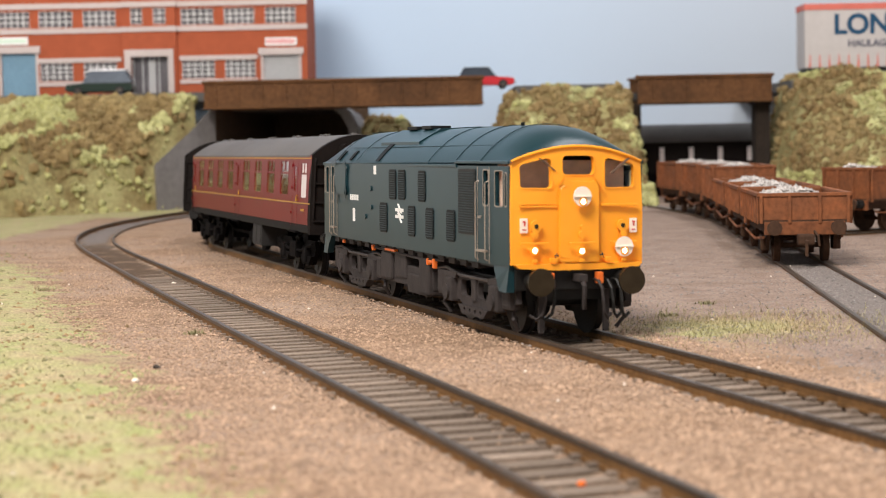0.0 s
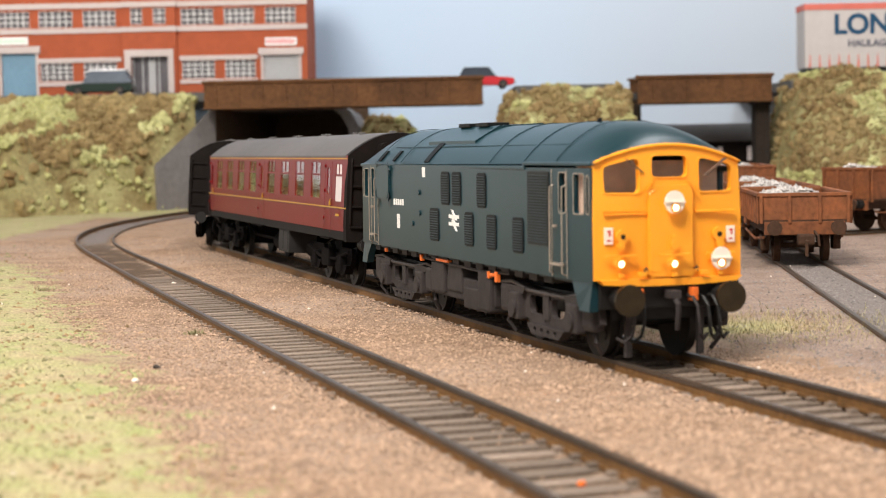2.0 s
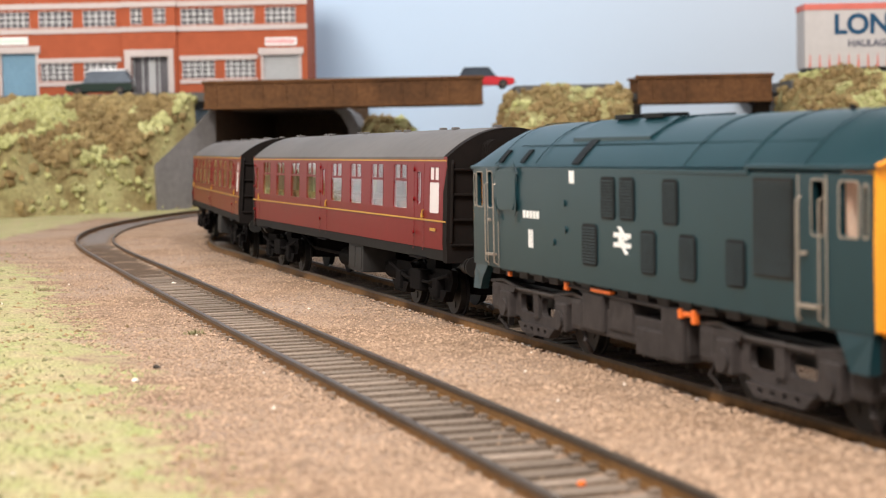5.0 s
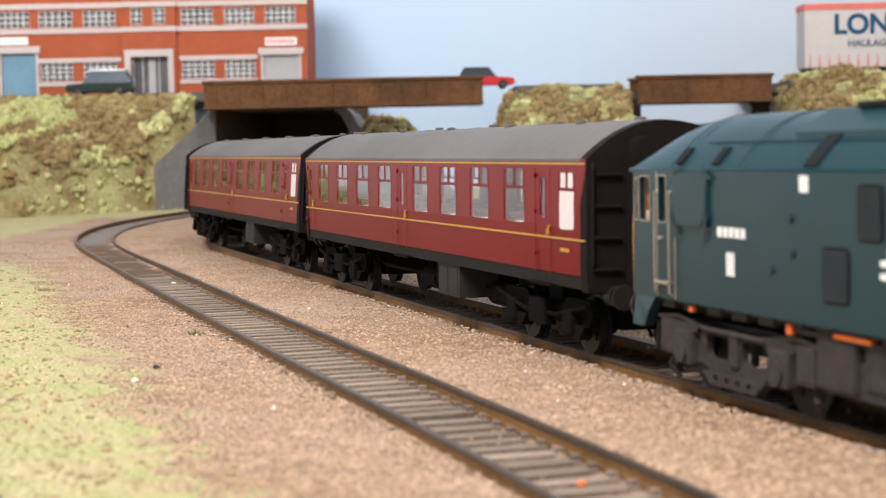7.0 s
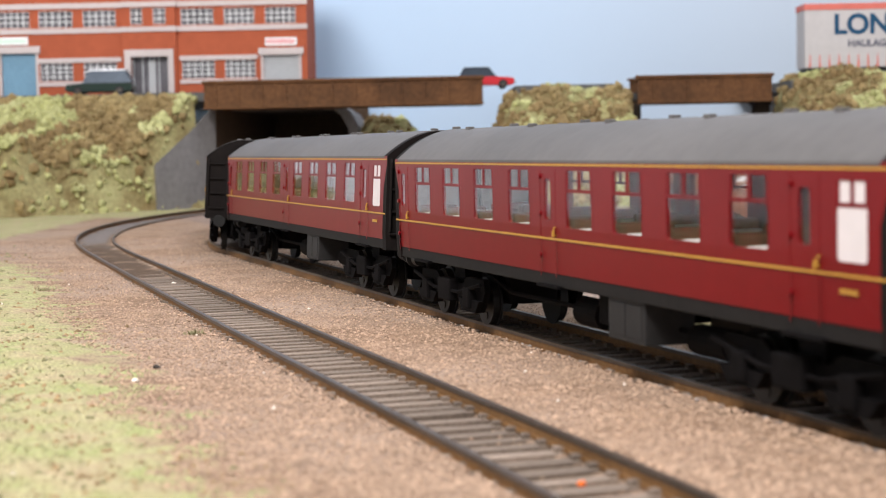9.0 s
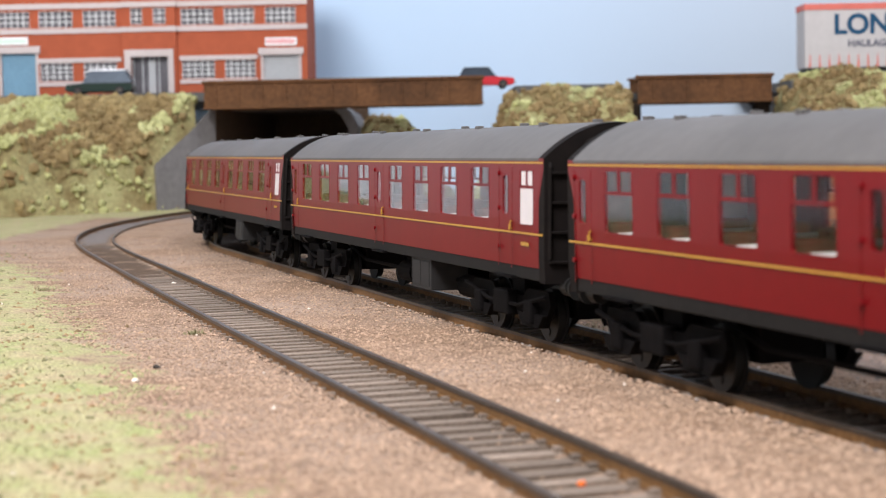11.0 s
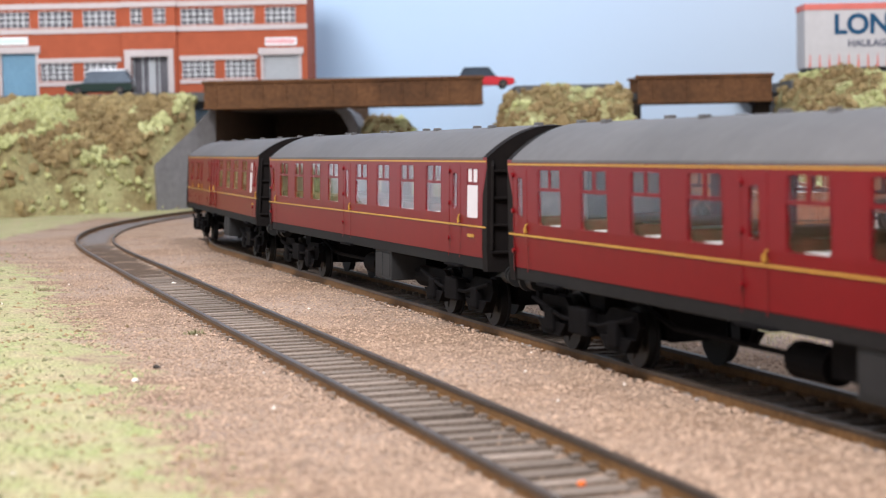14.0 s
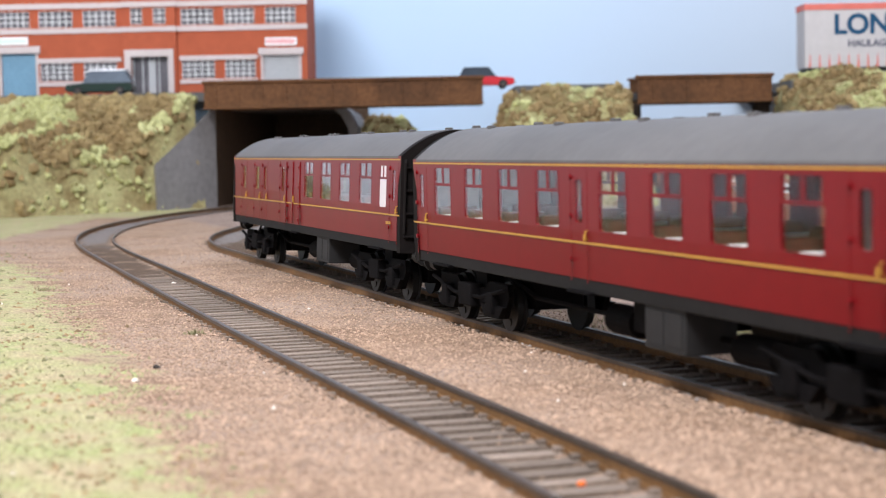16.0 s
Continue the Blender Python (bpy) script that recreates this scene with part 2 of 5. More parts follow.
def box(bm, x0, x1, y0, y1, z0, z1, bevel=0.0):
    r = bmesh.ops.create_cube(bm, size=1)["verts"]
    for v in r:
        v.co = Vector((x0 + (v.co.x + 0.5) * (x1 - x0), y0 + (v.co.y + 0.5) * (y1 - y0), z0 + (v.co.z + 0.5) * (z1 - z0)))
    if bevel:
        es = list({e for v in r for e in v.link_edges})
        bmesh.ops.bevel(bm, geom=es, offset=bevel, segments=2, affect="EDGES", profile=0.6)
    return bm


def cyl(bm, p, q, r, seg=12, r2=None):
    p, q = Vector(p), Vector(q)
    d = q - p
    m = Matrix.Translation((p + q) / 2) @ d.to_track_quat("Z", "Y").to_matrix().to_4x4()
    bmesh.ops.create_cone(bm, cap_ends=True, segments=seg, radius1=r, radius2=r if r2 is None else r2, depth=d.length, matrix=m)
    return bm


def tube(bm, pts, r, seg=6):
    pts = [Vector(p) for p in pts]
    rings = []
    for i, p in enumerate(pts):
        d = (pts[min(i + 1, len(pts) - 1)] - pts[max(i - 1, 0)]).normalized()
        s = d.orthogonal().normalized() if not rings else (side - side.dot(d) * d).normalized()
        side, up = s, d.cross(s)
        rings.append([bm.verts.new(p + r * (math.cos(a) * s + math.sin(a) * up)) for a in (2 * math.pi * k / seg for k in range(seg))])
    for a, b in zip(rings, rings[1:]):
        for k in range(seg):
            bm.faces.new((a[k], a[(k + 1) % seg], b[(k + 1) % seg], b[k]))
    bm.faces.new(rings[0]), bm.faces.new(rings[-1])
    return bm


def prism(bm, outline, axis, lo, hi, holes=()):
    """An outline of 2D points, with holes, extruded along an axis: 'x' takes (y, z), 'y' takes (x, z), 'z' takes (x, y)."""
    def put(p, h):
        return {"x": (h, p[0], p[1]), "y": (p[0], h, p[1]), "z": (p[0], p[1], h)}[axis]
    edges = []
    for loop in (outline, *holes):
        vs = [bm.verts.new(put(p, lo)) for p in loop]
        edges += [bm.edges.new((a, b)) for a, b in zip(vs, vs[1:] + vs[:1])]
    faces = [g for g in bmesh.ops.triangle_fill(bm, use_beauty=True, use_dissolve=False, edges=edges)["geom"] if isinstance(g, bmesh.types.BMFace)]
    ext = bmesh.ops.extrude_face_region(bm, geom=faces)["geom"]
    delta = Vector(put((0, 0), hi - lo))
    bmesh.ops.translate(bm, vec=delta, verts=[g for g in ext if isinstance(g, bmesh.types.BMVert)])
    return bm


def rrect(x0, x1, z0, z1, r, n=4):
    out = []
    for cx, cz, a0 in ((x1 - r, z1 - r, 0), (x0 + r, z1 - r, 90), (x0 + r, z0 + r, 180), (x1 - r, z0 + r, 270)):
        out += [(cx + r * math.cos(radians(a0 + 90 * k / n)), cz + r * math.sin(radians(a0 + 90 * k / n))) for k in range(n + 1)]
    return out


def loft(bm, sections, close=True, caps=True):
    rows = [[bm.verts.new(p) for p in s] for s in sections]
    n = len(rows[0])
    for a, b in zip(rows, rows[1:]):
        for k in range(n if close else n - 1):
            bm.faces.new((a[k], a[(k + 1) % n], b[(k + 1) % n], b[k]))
    if caps:
        bm.faces.new(rows[0]), bm.faces.new(rows[-1])
    return bm


def BM():
    return bmesh.new()


def bars(name, x0, x1, z0, z1, count, depth, plane, material, parent, label=""):
    """Upright short bars in a row that stand for small writing that cannot be read; plane is 'x' or 'y'."""
    bm = BM()
    step = (x1 - x0) / count
    for k in range(count):
        a, c = x0 + k * step, x0 + (k + 0.72) * step
        if plane == "x":
            box(bm, depth - 0.04, depth + 0.04, a, c, z0, z1)
        else:
            box(bm, a, c, depth - 0.04, depth + 0.04, z0, z1)
    return part(name, bm, material, parent, label)


# ---- the lines of the tracks: w runs away from the camera ----
def line(start, heading, segs):
    p, th = np.array(start, float), radians(heading)
    pts, hd = [p], [th]
    for length, k in segs:
        for _ in range(int(length)):
            th -= k / 2
            p = p + np.array([-math.sin(th), math.cos(th)])
            th -= k / 2
            pts.append(p), hd.append(th)
    return np.array(pts), np.array(hd)


MAIN = line((190.5, -100), 18.2, [(900, 0), (186, 1 / 480), (900, 0)])
LEFT = line((114.4, -100), 19.64, [(50, float(np.interp(w, (0, 250, 450, 650, 800, 900, 1000, 1100, 1200, 1300, 1400), (0.000966, -0.000459, 0.000047, 0.00004, -0.000068, 0.000312, 0.001256, 0.001146, 0.001202, 0.001135, 0.000913)))) for w in range(25, 1525, 50)])
SIDING = line((82.0, 100), -5.71, [(760, 0), (400, -1 / 1500)])
SIDING2 = line((150.0, 772), -62.0, [(520, 0)])


def lean_at(y):
    u = min(max((y - 350) / 350, 0), 1)
    return 4.06 * u * u * (3 - 2 * u)


def on(ln, w):
    pts, hd = ln
    i = min(max(w, 0), len(pts) - 1.001)
    k = int(i)
    u = i - k
    p, th = pts[k] * (1 - u) + pts[k + 1] * u, hd[k] * (1 - u) + hd[k + 1] * u
    if w < 0:
        p = pts[0] - w * np.array([math.sin(th), -math.cos(th)])
    return p, th


# ---- ground ----
def near_line(x, y, ln, step=6):
    best = np.full(x.shape, 1e9)
    for p in ln[0][::step]:
        best = np.minimum(best, (x - p[0]) ** 2 + (y - p[1]) ** 2)
    return np.sqrt(best)


def wob(x, y, s, seed=0.0):
    return (np.sin(x / s + seed) * np.cos(y / (s * 1.3) + 2 * seed) + 0.5 * np.sin((x + y) / (s * 0.43) + 3 * seed) + 0.35 * np.cos((x - 1.7 * y) / (s * 0.27) + seed)) / 1.85


def ramp(v, a, b):
    u = np.clip((v - a) / (b - a), 0, 1)
    return u * u * (3 - 2 * u)


def ground_z(x, y):
    dm, dl, ds = near_line(x, y, MAIN), near_line(x, y, LEFT), near_line(x, y, SIDING)
    grass = ramp(-28 - 0.31 * (y - 222) - x, -8, 25)
    z = -1.35 + 0.3 * wob(x, y, 23) + 0.25 * wob(x, y, 7, 1.3) + grass * (1.0 + 0.8 * wob(x, y, 17, 0.6))
    deep = 1 - ramp(y, 545, 680)
    z = z * ramp(dl, 9.6, 12.2) + (-4.3 + (1 - deep) * 2.45 + 1.0 * (1 - ramp(y, 250, 340)) + 0.16 * wob(x, y, 9, 2)) * (1 - ramp(dl, 9.6, 12.2))
    z = z * ramp(dm, 10.2, 13) + (-4.1 + 2.1 * ramp(y, 760, 860)) * (1 - ramp(dm, 10.2, 13))
    z = z * ramp(ds, 7, 12) + -1.1 * (1 - ramp(ds, 7, 12))
    return z


def build_ground():
    xs = np.concatenate([np.arange(-432, 330, 4.0), np.arange(330, 760, 20)])
    ys = np.concatenate([np.arange(-640, 60, 20.0), np.arange(60, 760, 4.0), np.arange(760, 1640, 12.0)])
    X, Y = np.meshgrid(xs, ys)
    Z = ground_z(X, Y)
    verts = np.stack([X, Y, Z], -1).reshape(-1, 3) * MM
    nx, ny = len(xs), len(ys)
    i = np.arange(nx * ny).reshape(ny, nx)
    faces = np.stack([i[:-1, :-1], i[:-1, 1:], i[1:, 1:], i[1:, :-1]], -1).reshape(-1, 4)
    me = bpy.data.meshes.new("ground")
    me.from_pydata(verts.tolist(), [], faces.tolist())
    me.polygons.foreach_set("use_smooth", [True] * len(me.polygons))
    col = me.color_attributes.new("zones", "FLOAT_COLOR", "POINT")
    red = np.maximum(ramp(-28 - 0.31 * (Y - 222) - X, -25, 30) * (1 - ramp(Y, 640, 760)), ramp(-X, 232, 262))
    red = np.maximum(red, ramp(Y, 1150, 1210) * (X < -195))
    red = np.maximum(red, 0.85 * np.exp(-(((X - 72) / 26) ** 2 + ((Y - 410) / 26) ** 2)))
    green = ramp(X - (190.5 - 0.3288 * (Y + 100)), 24, 50)
    dm = near_line(X, Y, MAIN)
    dl = near_line(X, Y, LEFT)
    # blue marks the track beds, which the material colours darker
    blue = np.maximum((1 - ramp(dm, 8, 14)) * 0.9, (1 - ramp(dl, 7, 11)) * 0.75)
    infill = (1 - ramp(near_line(X, Y, SIDING), 7.5, 10)) * (Y > 180)
    infill = np.maximum(infill, (1 - ramp(np.minimum(dm, dl), 7, 9)) * ramp(Y, 780, 880) * 0.8)
    col.data.foreach_set("color", np.stack([red, green * (1 - red), blue, infill], -1).astype(np.float32).ravel())
    me.materials.append(GROUND)
    tagged(new("ground", me), "pale brown gritty scenic ground with straw green turf", "ground", kind="structure")

    bm = BM()
    box(bm, -432, 750, -640, 1630, -60, -9, 1.0)
    tagged(part("baseboard", bm, TABLE), "plain pale wooden baseboard under the layout", "baseboard", kind="structure")


build_ground()


# ---- tracks ----
def rail_mesh(ln, w0, w1, off, z0, z1, wid, step=6):
    bm = BM()
    secs = []
    for w in np.arange(w0, w1 + 0.1, step):
        p, th = on(ln, w)
        A = radians(lean_at(p[1])) if ln is MAIN else radians(lean_at(p[1] - 250)) if ln is LEFT else 0
        ac = np.array([math.cos(th), math.sin(th)])
        sec = []
        for a, z in ((off - wid, z0), (off + wid, z0), (off + wid, z1), (off - wid, z1)):
            q = p + ac * (a + math.sin(A) * z)
            sec.append((q[0], q[1], z - math.sin(A) * a))
        secs.append(sec)
    return loft(bm, secs)


def sleeper_mesh():
    bm = BM()
    box(bm, -14.2, 14.2, -1.75, 1.75, -4.9, -2.5, 0.15)
    for a in (-9.3, 9.3):
        for s in (-1.35, 1.35):
            box(bm, a + s - 0.75, a + s + 0.75, -0.9, 0.9, -2.6, -1.7)
    bmesh.ops.scale(bm, vec=(MM, MM, MM), verts=bm.verts)
    me = bpy.data.meshes.new("sleeper")
    bm.to_mesh(me)
    bm.free()
    me.materials.append(SLEEPER)
    return me


def track(ln, w0, w1, s0, s1, label, pitch=7.0, sink=0.0, rails=(-9.4, 9.4)):
    t = thing("track", label, "railway track", kind="structure")
    for off in rails:
        rail = part("rail", rail_mesh(ln, w0, w1, off, -2.6, -0.12, 0.42), RAIL, t)
        part("rail_foot", rail_mesh(ln, w0, w1, off, -2.75, -2.2, 1.0), RAIL, rail)
        part("rail_head", rail_mesh(ln, w0, w1, off, -0.75, 0.0, 0.62), RAILTOP, rail, "worn brown rail head")
    rnd = random.Random(3)
    for w in np.arange(s0, s1, pitch):
        p, th = on(ln, w)
        ob = new("sleeper", SLEEPER_MESH)
        ob.parent = t
        ob.matrix_basis = at_mm(p[0], p[1], sink - (0.25 if p[1] < 290 else 0.0) + rnd.uniform(-0.2, 0.1), rnd.uniform(-1.5, 1.5), rnd.uniform(-0.5, 0.5), math.degrees(th) + rnd.uniform(-1.2, 1.2))
    return t


SLEEPER_MESH = sleeper_mesh()


# ---- hillside heightfields and their foliage ----
def bank(name, xs, ys, zf, label, mat_=None):
    X, Y = np.meshgrid(xs, ys)
    Z = zf(X, Y)
    verts = np.stack([X, Y, Z], -1).reshape(-1, 3) * MM
    nx, ny = len(xs), len(ys)
    i = np.arange(nx * ny).reshape(ny, nx)
    faces = np.stack([i[:-1, :-1], i[:-1, 1:], i[1:, 1:], i[1:, :-1]], -1).reshape(-1, 4)
    me = bpy.data.meshes.new(name)
    me.from_pydata(verts.tolist(), [], faces.tolist())
    me.materials.append(mat_ or BANKSOIL)
    me.polygons.foreach_set("use_smooth", [True] * len(me.polygons))
    return tagged(new(name, me), label, "embankment", kind="structure")


ICO = bmesh.new()
bmesh.ops.create_icosphere(ICO, subdivisions=1, radius=1)
ICO_V = np.array([v.co[:] for v in ICO.verts])
ICO_F = np.array([[v.index for v in f.verts] for f in ICO.faces])
ICO.free()
OCT_V = np.array([(1, 0, 0), (-1, 0, 0), (0, 1, 0), (0, -1, 0), (0, 0, 1), (0, 0, -1)], float)
OCT_F = np.array([(0, 2, 4), (2, 1, 4), (1, 3, 4), (3, 0, 4), (2, 0, 5), (1, 2, 5), (3, 1, 5), (0, 3, 5)])


def scatter(name, centres, sizes, material, label, category, shape=(ICO_V, ICO_F), flat=1.0, jitter=0.35, seed=1):
    """One mesh of many small lumps: centres (n, 3) and sizes (n) in millimetres."""
    rng = np.random.default_rng(seed)
    V, F = shape
    n = len(centres)
    v = V[None] * (1 + jitter * rng.uniform(-1, 1, (n, len(V), 1)))
    ang = rng.uniform(0, 6.283, n)
    c, s = np.cos(ang)[:, None], np.sin(ang)[:, None]
    st = rng.uniform(0.75, 1.3, (n, 1, 3))
    v = v * st
    v = np.stack([v[..., 0] * c - v[..., 1] * s, v[..., 0] * s + v[..., 1] * c, v[..., 2] * flat], -1)
    v = v * sizes[:, None, None] + centres[:, None]
    f = (F[None] + (np.arange(n) * len(V))[:, None, None]).reshape(-1, 3)
    me = bpy.data.meshes.new(name)
    me.from_pydata((v.reshape(-1, 3) * MM).tolist(), [], f.tolist())
    me.materials.append(material)
    return tagged(new(name, me), label, category, kind="stuff")


def blades(name, roots, lengths, material, label, category, width=0.18, seed=2, spread=0.6):
    rng = np.random.default_rng(seed)
    n = len(roots)
    a = rng.uniform(0, 6.283, n)
    tip = np.stack([np.cos(a) * lengths * rng.uniform(0.1, spread, n), np.sin(a) * lengths * rng.uniform(0.1, spread, n), lengths * rng.uniform(0.6, 1, n)], -1)
    b = a + 1.57
    w = np.stack([np.cos(b), np.sin(b), np.zeros(n)], -1) * width
    v = np.stack([roots - w, roots + w, roots + tip * 0.55 + w * 0.6, roots + tip], 1)
    f = (np.array([(0, 1, 2), (0, 2, 3)])[None] + (np.arange(n) * 4)[:, None, None]).reshape(-1, 3)
    me = bpy.data.meshes.new(name)
    me.from_pydata((v.reshape(-1, 3) * MM).tolist(), [], f.tolist())
    me.materials.append(material)
    return tagged(new(name, me), label, category, kind="stuff")


def left_bank(x, y):
    foot = 1060 + 205 * ramp(x, -350, -225) + 14 * np.sin(x / 60)
    u = np.clip((y - foot) / (1350 - foot), 0, 1)
    z = 92.5 * (0.8 * u ** 1.25 + 0.2 * ramp(u, 0.15, 0.6)) + (13 * wob(x, y, 30) + 6 * wob(x, y, 12, 2)) * ramp(y, foot, foot + 70) * (1 - ramp(y, 1318, 1350))
    cut = ramp(x, -233 + 0.913 * (y - 1316), -229.5 + 0.913 * (y - 1316))
    return z * (1 - cut) - 3


def mid_bank(x, y):
    u = np.minimum(ramp(x, 22, 60), 1 - ramp(x, 150, 163))
    z = (88 + 5 * wob(x, y, 22)) * u * ramp(y, 1190, 1330) + 5 * wob(x, y, 9, 1) * u
    return z - 3


def right_bank(x, y):
    u = ramp(x, 262, 292)
    return u * ramp(y, 1180, 1345) * (98 + 6 * wob(x, y, 25, 1) - 10 * (1 - ramp(x, 262, 315))) + 4 * wob(x, y, 10, 3) * u - 3


def back_bank(x, y):
    u = np.minimum(ramp(x, -95, -60), 1 - ramp(x, -35, 15))
    return u * (72 + 4 * wob(x, y, 15)) * ramp(y, 1400, 1450) - 3


def foliage(zf, x0, x1, y0, y1, n, seed, smin=1.4, smax=3.6, zmin=-2.0, zmax=400):
    rng = np.random.default_rng(seed)
    x, y = rng.uniform(x0, x1, n), rng.uniform(y0, y1, n)
    z = zf(x, y)
    k = (z > zmin) & (z < zmax)
    x, y, z = x[k], y[k], z[k]
    s = rng.uniform(smin, smax, len(x)) * rng.uniform(0.4, 1, len(x))
    return np.stack([x, y, z + s * 0.2], -1), s, rng.uniform(0, 1, len(x))


def greenery():
    rows = ((left_bank, -430, -150, 1040, 1352, 19000, 11, "left"), (mid_bank, 15, 170, 1190, 1400, 1900, 12, "mid"), (right_bank, 255, 470, 1180, 1400, 3600, 13, "right"), (back_bank, -110, 20, 1395, 1480, 700, 14, "back"))
    for zf, x0, x1, y0, y1, n, seed, side in rows:
        xs, ys = np.arange(x0, x1 + 1, 4.0), np.arange(y0, y1 + 1, 4.0)
        bank("embankment", xs, ys, zf, "steep embankment of olive scenic turf")
        c, s, r = foliage(zf, x0, x1, y0, y1, n, seed, 1.6, 4.6)
        q = 1.6 * wob(c[:, 0], c[:, 2], 21, seed) + 0.3 * wob(c[:, 0], c[:, 2], 7, seed) + (-0.02 if side == "left" else -0.2) + r * 0.2 + 0.7 * (1 - ramp(c[:, 2], 6, 34))
        k = q > 0.25
        scatter("foliage", c[k], s[k], CLUMP, "pale yellow green foam scrub on the embankment", "foliage", seed=seed)
        scatter("foliage", c[~k], s[~k] * 1.1, CLUMP2, "olive brown foam scrub on the embankment", "foliage", seed=seed + 50)
        c, s, r = foliage(zf, x0, x1, y0, y1, n * 4, seed + 100, 0.6, 1.5)
        c[:, 2] += 2.5 * r
        q = 1.6 * wob(c[:, 0], c[:, 2], 21, seed) + 0.3 * wob(c[:, 0], c[:, 2], 7, seed) + (-0.02 if side == "left" else -0.2) + r * 0.25 + 0.7 * (1 - ramp(c[:, 2], 6, 34))
        k = q > 0.25
        scatter("foliage", c[k], s[k], CLUMP, "fine pale green leaf flock on the scrub", "foliage", (OCT_V, OCT_F), seed=seed + 5)
        scatter("foliage", c[~k], s[~k], CLUMP2, "fine olive leaf flock on the scrub", "foliage", (OCT_V, OCT_F), seed=seed + 6)


# ---- backdrop, road, bridges ----
def backdrop():
    bm = BM()
    box(bm, -460, 1000, 1612, 1618, -60, 700)
    tagged(part("backdrop", bm, SKY), "pale blue painted sky board behind the layout", "backdrop", kind="structure")
    bm = BM()
    for x0, x1 in ((-432, -193), (62, 150), (288, 700)):
        box(bm, x0, x1, 1352, 1612, 86, 93.5)
    tagged(part("road", bm, ROADGREY), "grey road surface on top of the embankment", "road", kind="structure")


def bridge(x0, x1, y0, y1, z0, z1, panels, label):
    t = thing("bridge", label, "bridge")
    for y in (y0, y1 - 4):
        bm = BM()
        box(bm, x0, x1, y, y + 4, z0, z1, 0.4)
        g = part("girder", bm, DECK, t)
        bm = BM()
        box(bm, x0 - 1.5, x1 + 1.5, y - 2, y + 6, z1 - 1.8, z1 + 0.6, 0.3)
        part("top_flange", bm, DECK, g)
        bm = BM()
        box(bm, x0 - 0.5, x1 + 0.5, y - 2, y + 6, z0 - 0.6, z0 + 1.2, 0.3)
        part("bottom_flange", bm, DECK, g)
        for k in range(panels):
            x = x0 + (k + 0.5) * (x1 - x0) / panels
            bm = BM()
            box(bm, x - 0.9, x + 0.9, y - 1.5, y + 5.5, z0 + 1, z1 - 1.6, 0.2)
            part("stiffener", bm, DECK, g)
    bm = BM()
    box(bm, x0, x1, y0 + 4, y1 - 4, z0 + 3, z0 + 9)
    part("deck", bm, ROADGREY, t)
    return t


def tunnel():
    t = thing("tunnel_mouth", "dark brown lined tunnel with grey abutments under the road bridge", "tunnel", kind="structure")
    bm = BM()
    prism(bm, [(-228, 1316), (-186, 1362), (-190, 1366), (-232, 1320)], "z", -4, 80)
    for v in bm.verts:
        if v.co.z > 0:
            v.co.z = 80 - 46 * max(0.0, (-190 - v.co.x) / 40)
    part("wing_wall", bm, CONCRETE, t, "plain grey concrete wing wall")
    bm = BM()
    prism(bm, [(-186, 1362), (-160, 1604), (-166, 1604), (-191, 1365)], "z", -4, 80)
    part("side_wall", bm, TUNNEL, t)
    bm = BM()
    ring = [(-78, -4), (-78, 62), (-84, 73), (-92, 79), (-180, 79), (-180, 84), (-88, 84), (-77, 77), (-70, 64), (-70, -4)]
    prism(bm, ring, "y", 1396, 1604)
    part("lining", bm, CONCRETE, t)
    bm = BM()
    box(bm, -192, -70, 1604, 1608, -4, 84)
    part("end_wall", bm, TUNNEL, t)


def pier():
    t = thing("bridge_pier", "dark brown timber pier under the plate girder bridge", "pier")
    bm = BM()
    box(bm, 259, 271, 1354, 1372, -4, 78, 0.5)
    part("pier", bm, PIERDARK, t)
    bm = BM()
    box(bm, 257.5, 272.5, 1352, 1374, 74, 77, 0.3)
    part("cap", bm, PIERDARK, t)
    t = thing("bridge_pier", "dark brown timber pier under the plate girder bridge", "pier")
    bm = BM()
    box(bm, 158, 165, 1354, 1372, -4, 78, 0.5)
    part("pier", bm, PIERDARK, t)


# ---- the brick works ----
def works_window(x0, x1, z0, z1, y, cols, rows, parent):
    bm = BM()
    box(bm, x0 + 0.2, x1 - 0.2, y + 1.2, y + 1.6, z0 + 0.2, z1 - 0.2)
    w = part("window", bm, PANE, parent, "dark multi-pane window with white bars")
    bm = BM()
    for k in range(cols + 1):
        x = x0 + (x1 - x0) * k / cols
        box(bm, x - 0.32, x + 0.32, y + 0.3, y + 1.1, z0, z1)
    for k in range(rows + 1):
        z = z0 + (z1 - z0) * k / rows
        box(bm, x0 - 0.3, x1 + 0.3, y + 0.35, y + 1.05, z - 0.32, z + 0.32)
    part("frame", bm, WHITE, w)


def cut_wall(bm, x0, x1, z0, z1, y0, y1, holes):
    prism(bm, [(x0, z0), (x1, z0), (x1, z1), (x0, z1)], "y", y0, y1, [[(a, c), (b, c), (b, d), (a, d)] for a, b, c, d in holes])


